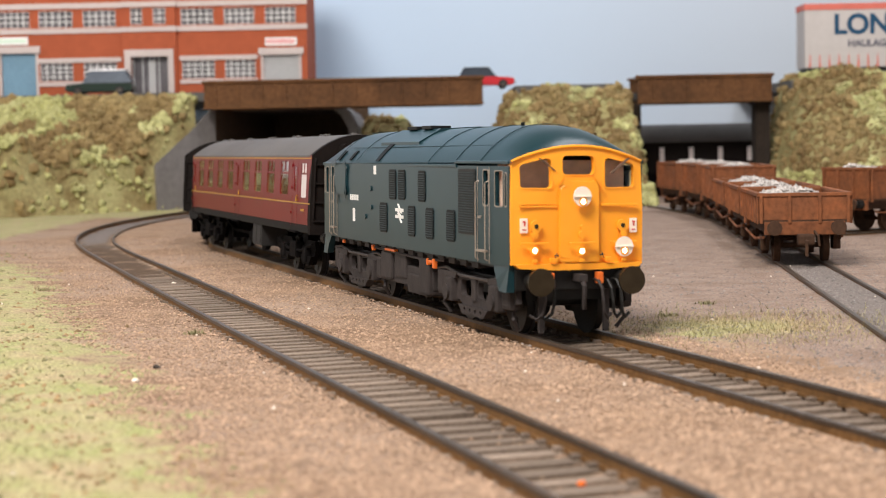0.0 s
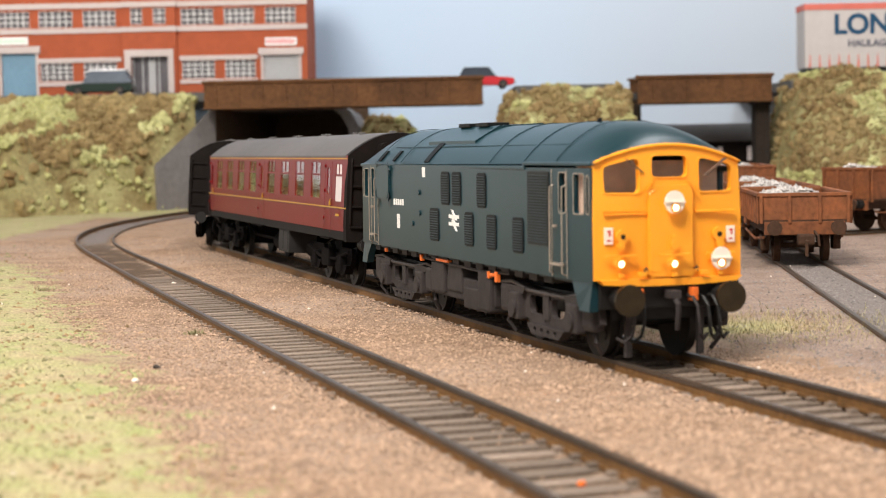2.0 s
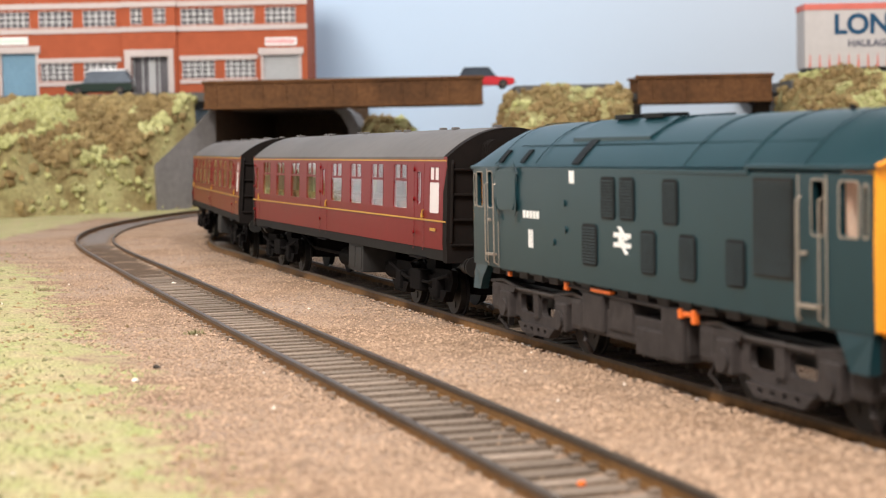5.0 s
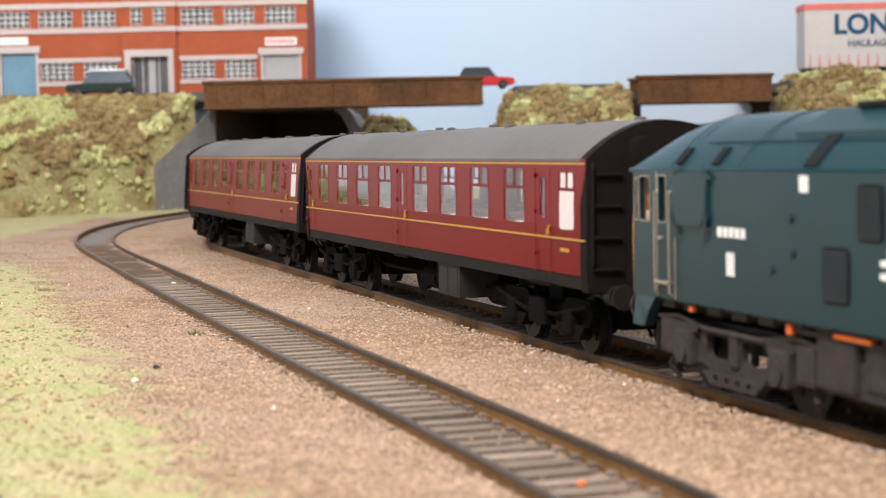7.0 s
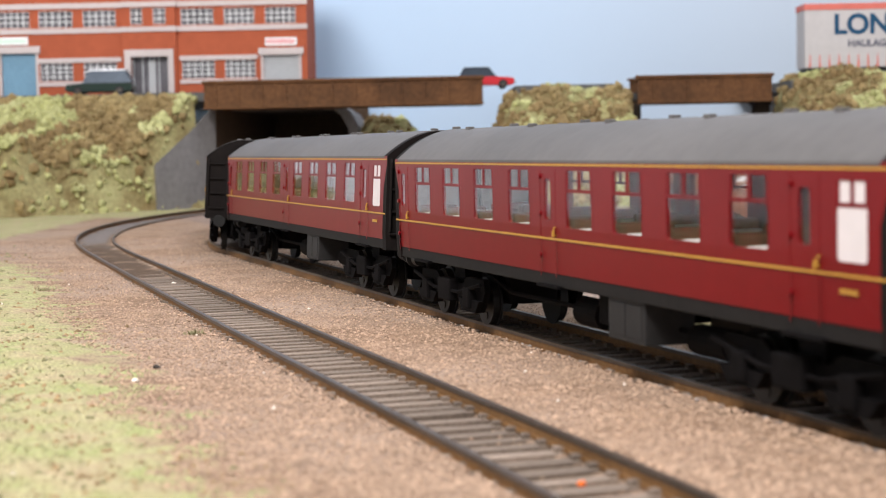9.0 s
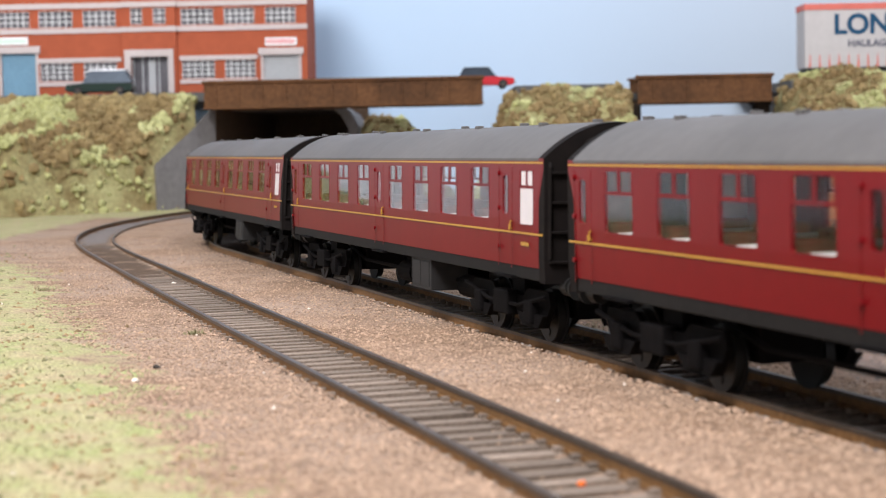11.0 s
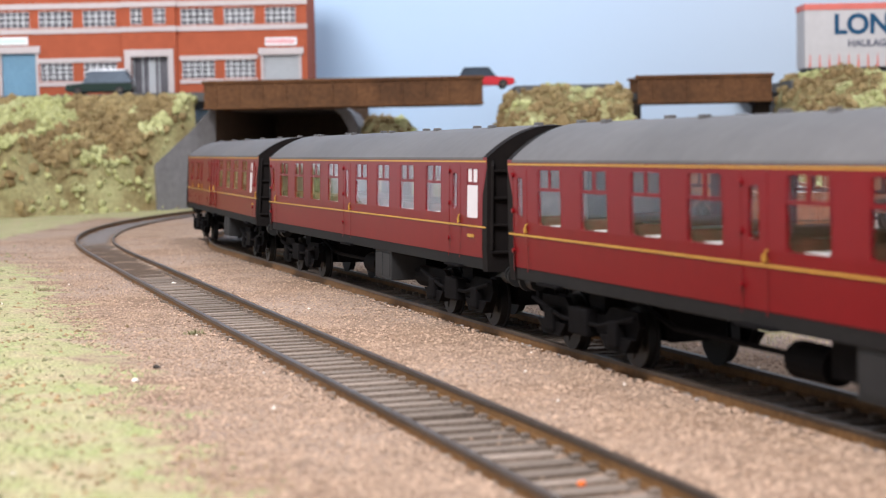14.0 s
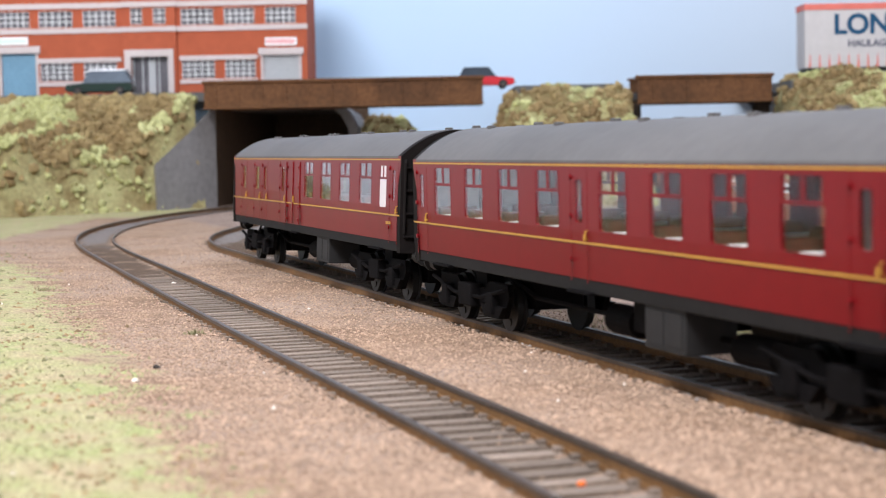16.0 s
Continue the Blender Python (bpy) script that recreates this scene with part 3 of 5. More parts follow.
def works():
    y = 1420
    t = thing("factory_building", "orange brick factory with white bands and multi-pane windows", "building")
    up = [(-412, -386), (-377, -351), (-343, -314), (-305, -277), (-221, -193), (-184, -158), (-148.5, -122.5)]
    lo = [(-343, -315), (-305.5, -277), (-221, -193), (-184, -158)]
    holes = [(a, b, 153.5, 167.5) for a, b in up] + [(a, b, 196, 210) for a, b in up] + [(a, b, 107.5, 123) for a, b in lo] + [(-151, -120.5, 95, 126.5), (-376, -346.5, 95, 132)]
    bm = BM()
    cut_wall(bm, -430, -271, 93.5, 225, y, y + 3, [q for q in holes if q[1] < -271])
    cut_wall(bm, -225, -113.2, 93.5, 225, y, y + 3, [q for q in holes if q[0] > -225])
    box(bm, -116.2, -113.2, y + 3, y + 95, 93.5, 225)
    box(bm, -430, -113.2, y + 92, y + 95, 93.5, 225)
    part("wall", bm, BRICK, t)
    bm = BM()
    cut_wall(bm, -271, -225, 93.5, 230, y - 4, y - 1, [(-263.5, -253.5, 154.5, 168.5), (-244, -233.5, 154.5, 168.5), (-264, -232, 95, 127)])
    box(bm, -271, -268, y - 1, y + 2, 93.5, 230)
    box(bm, -228, -225, y - 1, y + 2, 93.5, 230)
    part("entrance_bay", bm, BRICK, t)
    bm = BM()
    box(bm, -428, -115, y + 2, y + 94, 222, 225)
    part("roof", bm, ROADGREY, t)
    for a, b in up:
        works_window(a, b, 153.5, 167.5, y, 5, 3, t)
        works_window(a, b, 196, 210, y, 5, 3, t)
    for a, b in lo:
        works_window(a, b, 107.5, 123, y, 5, 4, t)
    for a, b in ((-263.5, -253.5), (-244, -233.5)):
        works_window(a, b, 154.5, 168.5, y - 4, 2, 3, t)
    for x0, x1, yy in ((-430, -271, y), (-225, -112.4, y), (-272, -224, y - 4)):
        for z0, z1 in ((148.2, 152.6), (169.3, 174.0), (191, 195), (212, 216)):
            bm = BM()
            box(bm, x0, x1, yy - 1.0, yy - 0.05, z0, z1, 0.25)
            part("stone_band", bm, STONEBAND, t)
    for x0, x1 in ((-345, -273), (-223, -156)):
        for z0, z1 in ((123.2, 127.2), (103.4, 106.8)):
            bm = BM()
            box(bm, x0, x1, y - 1.0, y - 0.05, z0, z1, 0.25)
            part("stone_band", bm, STONEBAND, t)
    bm = BM()
    cut_wall(bm, -269.4, -227.5, 95, 133, y - 6, y - 4.1, [(-264, -232, 94.9 + 0.2, 127)])
    part("door_surround", bm, STONEBAND, t)
    bm = BM()
    box(bm, -264, -232, y + 1.5, y + 2.5, 93.5, 127)
    d = part("entrance_door", bm, PANE, t, "dark glazed entrance door")
    bm = BM()
    for x in (-263, -255, -248.5, -245, -241, -233):
        box(bm, x - 0.6, x + 0.6, y + 0.6, y + 1.4, 95, 127)
    box(bm, -250, -244, y + 0.5, y + 1.4, 95, 124)
    part("frame", bm, GREYDOOR, d)
    for x0, x1, top, m_, nm in ((-151, -120.5, 126.5, GREYDOOR, "grey roller shutter"), (-376, -346.5, 132, BLUEDOOR, "pale blue roller shutter")):
        bm = BM()
        box(bm, x0, x1, y + 2.0, y + 2.6, 93.6, top)
        sh = part("shutter", bm, m_, t, nm)
        for k in range(int((top - 94) / 3.6)):
            bm = BM()
            box(bm, x0, x1, y + 1.4, y + 2.2, 94 + 3.6 * k, 97.4 + 3.6 * k, 0.3)
            part("slat", bm, m_, sh)
        bm = BM()
        box(bm, x0 - 4, x1 + 4, y - 2.5, y - 0.05, top, top + 6, 0.3)
        box(bm, x0 - 2.2, x0, y - 1.2, y - 0.05, 94, top)
        box(bm, x1, x1 + 2.2, y - 1.2, y - 0.05, 94, top)
        part("shutter_surround", bm, STONEBAND, t)
    for x0, x1, z0, m_ in ((-149, -122, 134.5, SIGNPINK), (-379, -352.5, 139.2, SIGNGREEN)):
        bm = BM()
        box(bm, x0, x1, y - 1.2, y - 0.05, z0, z0 + 6.8, 0.2)
        s = part("sign", bm, WHITE, t, "small pale sign board with blurred lettering")
        bars("lettering", x0 + 1.5, x1 - 1.5, z0 + 1.6, z0 + 5.2, 9, y - 1.26, "y", m_, s)


# ---- road vehicles ----
def car(m, paint, label, length=52, wid=21, hi=18, roof=(0.30, 0.86), van=False, soft=False, group="cars on the road"):
    t = thing("car", label, "car", m, group)
    L = length / 2
    bm = BM()
    side_ = [(-L, 4), (-L, 8.2), (-L * 0.93, 9.3), (-L * 0.45, 10.2), (L * 0.8, 10.2), (L * 0.97, 9.2), (L, 7.5), (L, 4), (L * 0.9, 2.8), (-L * 0.9, 2.8)]
    prism(bm, side_, "y", -wid / 2, wid / 2)
    bmesh.ops.bevel(bm, geom=[e for e in bm.edges if e.calc_face_angle(0) > 0.5], offset=0.8, segments=2, affect="EDGES")
    part("body", bm, paint, t, smooth=True)
    a, b = -L + length * roof[0], -L + length * roof[1]
    bm = BM()
    secs = [[(x, -wid / 2 * k, z), (x, wid / 2 * k, z)] for x, k, z in ((a - 6, 0.9, 10.2), (a, 0.78, hi - 0.8), (b - 2, 0.78, hi - 0.8), (b + 3, 0.9, 10.2))]
    loft(bm, [[secs[0][0], secs[1][0], secs[2][0], secs[3][0]], [secs[0][1], secs[1][1], secs[2][1], secs[3][1]]])
    part("glasshouse", bm, CARPALE if van else CARGLASS, t, "car windows")
    bm = BM()
    if soft:
        for y in (-wid / 2 * 0.8, wid / 2 * 0.8):
            tube(bm, [(a - 6, y * 1.12, 10), (a, y, hi - 0.6), (b - 2, y, hi - 0.6), (b + 3, y * 1.1, 10)], 0.55)
        box(bm, a - 0.4, b - 1.6, -wid * 0.4, wid * 0.4, hi - 1.2, hi, 0.4)
    else:
        box(bm, a - 1.2, b - 1, -wid * 0.41, wid * 0.41, hi - 1.5, hi, 0.6)
    part("roof", bm, CARGLASS if soft else (CARWHITE if van else paint), t)
    for x in (-L - 0.6, L - 0.6):
        bm = BM()
        box(bm, x, x + 1.2, -wid / 2 - 0.2, wid / 2 + 0.2, 4.6, 5.9, 0.3)
        part("bumper", bm, STEEL, t, "bright metal bumper")
    for x in (-L * 0.62, L * 0.62):
        for y in (-wid / 2 + 0.6, wid / 2 - 0.6):
            bm = BM()
            cyl(bm, (x, y - 1.2, 3.8), (x, y + 1.2, 3.8), 3.8, 18)
            w = part("wheel", bm, BLACK, t, "black rubber tyre")
            bm = BM()
            cyl(bm, (x, y - 1.35, 3.8), (x, y + 1.35, 3.8), 2.0, 14)
            part("hub_cap", bm, STEEL, w)
    for y in (-wid * 0.33, wid * 0.33):
        bm = BM()
        cyl(bm, (-L - 0.3, y, 7), (-L + 0.6, y, 7), 1.4, 12)
        part("headlight", bm, WHITE, t)
    return t


def text_part(name, body, size, m, material, parent):
    cu = bpy.data.curves.new(name, "FONT")
    cu.body, cu.size, cu.extrude, cu.offset = body, size * MM, 0.0001, size * MM * 0.035
    cu.materials.append(material)
    ob = new(name, cu)
    ob.parent, ob.matrix_basis = parent, m
    return ob


def lorry_trailer():
    t = thing("lorry_trailer", "grey box trailer with red stripe and blue lettering", "lorry trailer", at_mm(310, 1400, 93.5))
    bm = BM()
    box(bm, 0, 165, 0, 33, 11.5, 65, 0.5)
    part("box_body", bm, TRAILER, t)
    bm = BM()
    box(bm, -0.3, 165.3, -0.5, 33.5, 60.2, 65.6, 0.4)
    part("top_stripe", bm, TRAILRED, t, "faded red top rail")
    for k in range(20):
        x = 3.5 + k * 8.2
        bm = BM()
        prism(bm, [(x, 12), (x + 1.9, 12), (x + 1.2, 23), (x + 0.7, 23)], "y", -0.35, -0.05)
        part("red_flash", bm, TRAILRED, t, "faded red painted flash")
    bm = BM()
    box(bm, 2, 163, 2, 31, 8.5, 11.5)
    part("chassis", bm, BLACK, t)
    text_part("lettering", "LON", 23.0, at_mm(24.4, -0.15, 40.2, 90), LETTER, t)
    text_part("lettering", "HAULAGE", 8.2, at_mm(36.5, -0.15, 29.0, 90), GREYTEXT, t)
    for x in (20, 130, 145):
        for y in (3, 30):
            bm = BM()
            cyl(bm, (x, y - 2, 6), (x, y + 2, 6), 6, 18)
            part("wheel", bm, BLACK, t)


# ---- rolling stock: x across, y back from the leading end, z above the rails ----
def wheelset(y, r, parent, material=BLACK, tyre=STEEL):
    bm = BM()
    for s in (-1, 1):
        cyl(bm, (s * 8.3, 0, 0), (s * 10.1, 0, 0), r, 28)
        cyl(bm, (s * 7.8, 0, 0), (s * 8.3, 0, 0), r + 0.7, 28)
        for k in range(4):
            a = k * math.pi / 2
            cyl(bm, (s * 10.1, 0.62 * r * math.cos(a), 0.62 * r * math.sin(a)), (s * 10.35, 0.62 * r * math.cos(a), 0.62 * r * math.sin(a)), 0.16 * r, 8)
    cyl(bm, (-10.6, 0, 0), (10.6, 0, 0), 1.0, 10)
    w = part("wheelset", bm, material, parent, "dark metal wheelset")
    w.location = (0, y * MM, r * MM)
    return w


def roof_sec(y, eave, top, half=17.2, n=26, flat=2.3, drop=0.0):
    return [(half * math.cos(math.pi * k / n), y, eave + (top - eave) * (1 - abs(math.cos(math.pi * k / n)) ** flat)) for k in range(n + 1)] + [(-half, y, eave - drop), (half, y, eave - drop)]


def slatted(name, x, y0, y1, z0, z1, n, parent, back, slat, label="", round_=1.0, side=-1):
    """A recessed louvre panel on a body side: a rounded back plate and sloping slats."""
    bm = BM()
    prism(bm, rrect(y0, y1, z0, z1, round_), "x", x, x + side * 0.25)
    g = part(name, bm, back, parent, label)
    bm = BM()
    for k in range(n):
        z = z0 + 0.5 + (z1 - z0 - 1.0) * (k + 0.5) / n
        h = (z1 - z0 - 1.0) / n
        prism(bm, [(x + side * 0.2, z - h * 0.12), (x + side * 0.5, z - h * 0.32), (x + side * 0.5, z - h * 0.12), (x + side * 0.2, z + h * 0.12)], "y", y0 + 0.5, y1 - 0.5)
    part("slats", bm, slat, g)
    return g


def loco_bogie(yc, parent):
    for s in (-1, 1):
        bm = BM()
        out = [(yc - 29, 8), (yc - 28, 13), (yc - 20, 13.6), (yc - 9, 12.6), (yc + 9, 12.6), (yc + 20, 13.6), (yc + 28, 13), (yc + 29, 8), (yc + 24, 6.2), (yc + 12, 5.8), (yc + 9, 4.6), (yc - 9, 4.6), (yc - 12, 5.8), (yc - 24, 6.2)]
        holes = [rrect(yc - 10.8, yc - 2.2, 7.0, 11.2, 1.3, 3), rrect(yc + 2.2, yc + 10.8, 7.0, 11.2, 1.3, 3), rrect(yc - 26, yc - 22, 7.8, 11, 0.8, 3), rrect(yc + 22, yc + 26, 7.8, 11, 0.8, 3)]
        prism(bm, out, "x", s * 13.2, s * 14.6, holes)
        f = part("bogie_frame", bm, CHASSIS, parent, "weathered grey bogie side frame")
        bm = BM()
        tube(bm, [(s * 15.0, yc - 29, 12.9), (s * 15.0, yc - 21, 13.6), (s * 15.1, yc - 10, 12.2), (s * 15.1, yc + 10, 12.2), (s * 15.0, yc + 21, 13.6), (s * 15.0, yc + 29, 12.9)], 0.42)
        part("brake_pipe", bm, PIPE, f, "worn grey brake pipe")
        for dy in (-17, 17):
            bm = BM()
            box(bm, min(s * 13.4, s * 16.4), max(s * 13.4, s * 16.4), yc + dy - 3, yc + dy + 3, 5.2, 11.4, 0.5)
            cyl(bm, (s * 16.2, yc + dy, 7.6), (s * 17.0, yc + dy, 7.6), 2.1, 16)
            part("axle_box", bm, CHASSIS, f)
            bm = BM()
            prism(bm, [(yc + dy - 5.5, 12.8), (yc + dy + 5.5, 12.8), (yc + dy + 4.2, 11.2), (yc + dy - 4.2, 11.2)], "x", s * 14.4, s * 15.6)
            part("spring", bm, CHASSIS, f)
        bm = BM()
        prism(bm, [(yc - 11, 4.8), (yc + 11, 4.8), (yc + 8, 2.6), (yc - 8, 2.6)], "x", s * 13.2, s * 15.4, [[(yc + k * 4 + 0.9 * math.cos(q * 1.047), 3.8 + 0.6 * math.sin(q * 1.047)) for q in range(6)] for k in (-1.5, -0.5, 0.5, 1.5)])
        box(bm, min(s * 13.5, s * 15.2), max(s * 13.5, s * 15.2), yc - 1.6, yc + 1.6, 6.4, 12.8, 0.3)
        part("spring_plank", bm, CHASSIS, f)
        for dy in (-24.5, 24.5):
            bm = BM()
            box(bm, min(s * 12.8, s * 15.8), max(s * 12.8, s * 15.8), yc + dy - 3.0, yc + dy + 3.0, 6.2, 13.0, 1.1)
            tube(bm, [(s * 13.6, yc + dy, 6.6), (s * 14.2, yc + dy * 1.06, 4.0), (s * 12.5, yc + dy * 1.02, 1.4)], 0.5)
            part("sand_box", bm, CHASSIS, f)
    bm = BM()
    box(bm, -11.5, 11.5, yc - 27, yc + 27, 8.5, 13)
    part("bogie_bolster", bm, BLACK, parent)


def cab_end(t, y, sgn, lit):
    """The yellow cab front. sgn -1 faces the way of travel."""
    n = 16
    eave, rise = (41.2, 3.6) if lit else (40.0, 3.0)
    arch = [(-17.2 + 34.4 * k / n, eave + rise * (1 - abs(-1 + 2 * k / n) ** 2.0)) for k in range(n + 1)]
    outline = [(-17.5, 17.2), (17.5, 17.2), (17.5, 30)] + arch[::-1] + [(-17.5, 30)]
    w_l = [(-15.1, 35.9), (-14.9, 35.45), (-14.4, 35.2), (-7.9, 35.1), (-7.3, 35.35), (-7.05, 35.9), (-7.1, eave - 0.2), (-7.35, eave + 0.5), (-8.2, eave + 0.8), (-14.3, eave - 0.5), (-14.95, eave - 0.9), (-15.2, eave - 1.5)]
    w_r = [(-x, z) for x, z in w_l][::-1]
    w_c = rrect(-4.2, 4.2, 38.2, 42.6 if lit else 41.6, 1.1)
    bm = BM()
    prism(bm, outline, "y", 0, 1.6, [w_l, w_r, w_c])
    for v in bm.verts:
        v.co.y += 0.055 * max(0, v.co.z - 30) + 0.0036 * v.co.x ** 2 - 0.8
    bmesh.ops.scale(bm, vec=(1, -sgn, 1), verts=bm.verts)
    bmesh.ops.translate(bm, vec=(0, y, 0), verts=bm.verts)
    f = part("cab_front", bm, YELLOW, t, "bright yellow cab front with three windows")
    k = -sgn

    def fy(x, z, d=0.0):
        return y + k * (0.055 * max(0, z - 30) + 0.0036 * x * x - 0.8 - d)

    for loop in (w_l, w_r, w_c):
        bm = BM()
        prism(bm, loop, "y", 0, 0.3)
        for v in bm.verts:
            v.co.y = fy(v.co.x, v.co.z, -1.1) + k * v.co.y
        part("cab_window", bm, CABGLASS, f, "clear cab window").visible_shadow = False
        cx, cz = sum(p[0] for p in loop) / len(loop), sum(p[1] for p in loop) / len(loop)
        bm = BM()
        big = [(cx + (px - cx) * 1.08, cz + (pz - cz) * 1.11) for px, pz in loop]
        prism(bm, big, "y", 0, 0.16, [loop])
        for v in bm.verts:
            v.co.y = fy(v.co.x, v.co.z, 0.02) - k * v.co.y
        part("window_surround", bm, YELLOW, f)
    bm = BM()
    tube(bm, [(x, fy(x, z, 0.15), z) for x, z in arch], 0.4, 8)
    part("cantrail_beading", bm, YELLOW, f)
    bm = BM()
    prism(bm, rrect(-5.3, 5.3, 17.6, 36.7, 1.2), "y", fy(0, 20, 0.45), fy(0, 20, -0.6))
    bmesh.ops.bevel(bm, geom=[e for e in bm.edges if abs((e.verts[0].co - e.verts[1].co).y) < 0.01], offset=0.25, segments=2, affect="EDGES")
    part("nose_door", bm, YELLOW, f)
    bm = BM()
    for x0, x1 in ((-15.4, -5.7), (5.9, 15.6)):
        box(bm, x0, x1, min(fy(x0, 31, 0.4), fy(x0, 31)), max(fy(10, 31, 0.4), fy(10, 31)), 30.7, 31.3, 0.15)
    for x in (-11.8, 0.0, 11.8):
        d = 1.5 if x == 0 else 0.4
        box(bm, x - 3.6, x + 3.6, min(fy(x, 22, d + 0.7), fy(x, 22, d)), max(fy(x, 22, d + 0.7), fy(x, 22, d)), 22.0, 22.5, 0.1)
        box(bm, x - 0.6, x + 0.6, min(fy(x, 19, d + 0.7), fy(x, 19, d)), max(fy(x, 19, d + 0.7), fy(x, 19, d)), 17.8, 18.6, 0.1)
        cyl(bm, (x, fy(x, 26, d), 24.2), (x, fy(x, 26, d + 0.5), 24.2), 0.9, 12)
        cyl(bm, (x, fy(x, 26, d), 26.0 if x == 0 else 24.2), (x, fy(x, 26, d + 0.6), 26.0 if x == 0 else 24.2), 0.5, 8)
    for x in (-7.0, 7.6):
        box(bm, x - 0.9, x + 0.9, min(fy(x, 19, 1.2), fy(x, 19, 0)), max(fy(x, 19, 1.2), fy(x, 19, 0)), 17.9, 18.8, 0.1)
    part("ledge", bm, YELLOW, f)
    bm = BM()
    prism(bm, [(-17.0, 17.4), (17.0, 17.4), (15.8, 16.4), (6, 15.9), (-6, 15.9), (-15.8, 16.4)], "y", fy(8, 17, 0.6), fy(8, 17, -1.4))
    part("valance", bm, YELLOW, f)
    if not lit:
        return f
    for x, z, lab in ((0.0, 33.1, ""), (11.8, 21.2, "")):
        d = 1.9 if x == 0 else 1.0
        bm = BM()
        cyl(bm, (x, fy(x, z, d), z), (x, fy(x, z, d + 0.35), z), 2.35, 32)
        dd = part("headcode_disc", bm, PINKWHITE, f, "round white headcode disc")
        bm = BM()
        box(bm, x - 2.35, x + 2.35, fy(x, z, d + 0.75), fy(x, z, d + 0.3), z - 0.1, z + 0.2)
        part("hinge", bm, PINKWHITE, dd)
    for x, z, d in ((-11.8, 20.6, 0.9), (0.0, 20.4, 1.9), (11.8, 20.2, 1.5), (0.1, 31.9, 2.4)):
        bm = BM()
        cyl(bm, (x, fy(x, z, d - 0.6), z), (x, fy(x, z, d), z), 1.05, 20)
        lamp = part("marker_lamp", bm, YELLOW, f)
        bm = BM()
        bmesh.ops.create_uvsphere(bm, u_segments=14, v_segments=8, radius=0.72, matrix=Matrix.Translation((x, fy(x, z, d - 0.25), z)))
        part("lens", bm, LAMPGLOW, lamp, "lit warm white lamp lens", smooth=True)
    for x, z in ((-14.3, 26.4), (14.8, 26.1)):
        bm = BM()
        box(bm, x - 0.95, x + 0.95, fy(x, z, 0.3), fy(x, z, -0.2), z - 1.7, z + 1.7, 0.05)
        p = part("warning_label", bm, PINKWHITE, f, "small white label with red flash")
        bm = BM()
        box(bm, x - 0.35, x + 0.4, fy(x, z, 0.36), fy(x, z, 0.2), z + 0.7, z + 1.1)
        box(bm, x - 0.05, x + 0.35, fy(x, z, 0.36), fy(x, z, 0.2), z - 0.1, z + 0.7)
        box(bm, x - 0.45, x + 0.45, fy(x, z, 0.36), fy(x, z, 0.2), z - 1.1, z - 0.8)
        part("flash", bm, REDPAINT, p)
    for x in (-11.4, 11.6):
        bm = BM()
        cyl(bm, (x, fy(x, 26.2, 0), 26.2), (x, fy(x, 26.2, 0.8), 26.2), 1.45, 20)
        hn = part("horn_grille", bm, YELLOW, f)
        bm = BM()
        cyl(bm, (x, fy(x, 26.2, 0.75), 26.2), (x, fy(x, 26.2, 0.95), 26.2), 0.55, 14)
        part("grille", bm, BRONZE, hn)
    for x in (-5.9, 6.2):
        bm = BM()
        prism(bm, [(x + (0.72 if q % 2 else 0.3) * math.cos(q * math.pi / 5 - math.pi / 10), 19.2 + (0.72 if q % 2 else 0.3) * math.sin(q * math.pi / 5 - math.pi / 10)) for q in range(10)], "y", fy(x, 19, 0.25), fy(x, 19, -0.1))
        part("star", bm, TEAL, f, "small dark painted star")
    for x0, z0, x1, z1 in ((-10.6, 42.1, -6.6, 39.3), (13.2, 42.0, 8.5, 38.6)):
        bm = BM()
        prism(bm, [(x0, z0), (x0 + 0.7, z0 - 0.1), (x1 + 0.6, z1 - 0.2), (x1, z1)], "y", fy(x0, z0, 0.9), fy(x0, z0, 0.5))
        part("wiper", bm, WIPER, f, "dull brown windscreen wiper")
    return f


def buffers(t, y, k, r=3.25, mat_head=BRONZE, z=13.5):
    for x in (-11.4, 11.4):
        bm = BM()
        cyl(bm, (x, y, z), (x, y - k * 3.2, z), 2.1, 18)
        cyl(bm, (x, y - k * 3.2, z), (x, y - k * 6.0, z), 1.4, 18)
        b = part("buffer", bm, BLACK, t)
        bm = BM()
        cyl(bm, (x, y - k * 5.7, z), (x, y - k * 6.5, z), r, 36)
        part("buffer_head", bm, mat_head, b, "round dark oily buffer head")


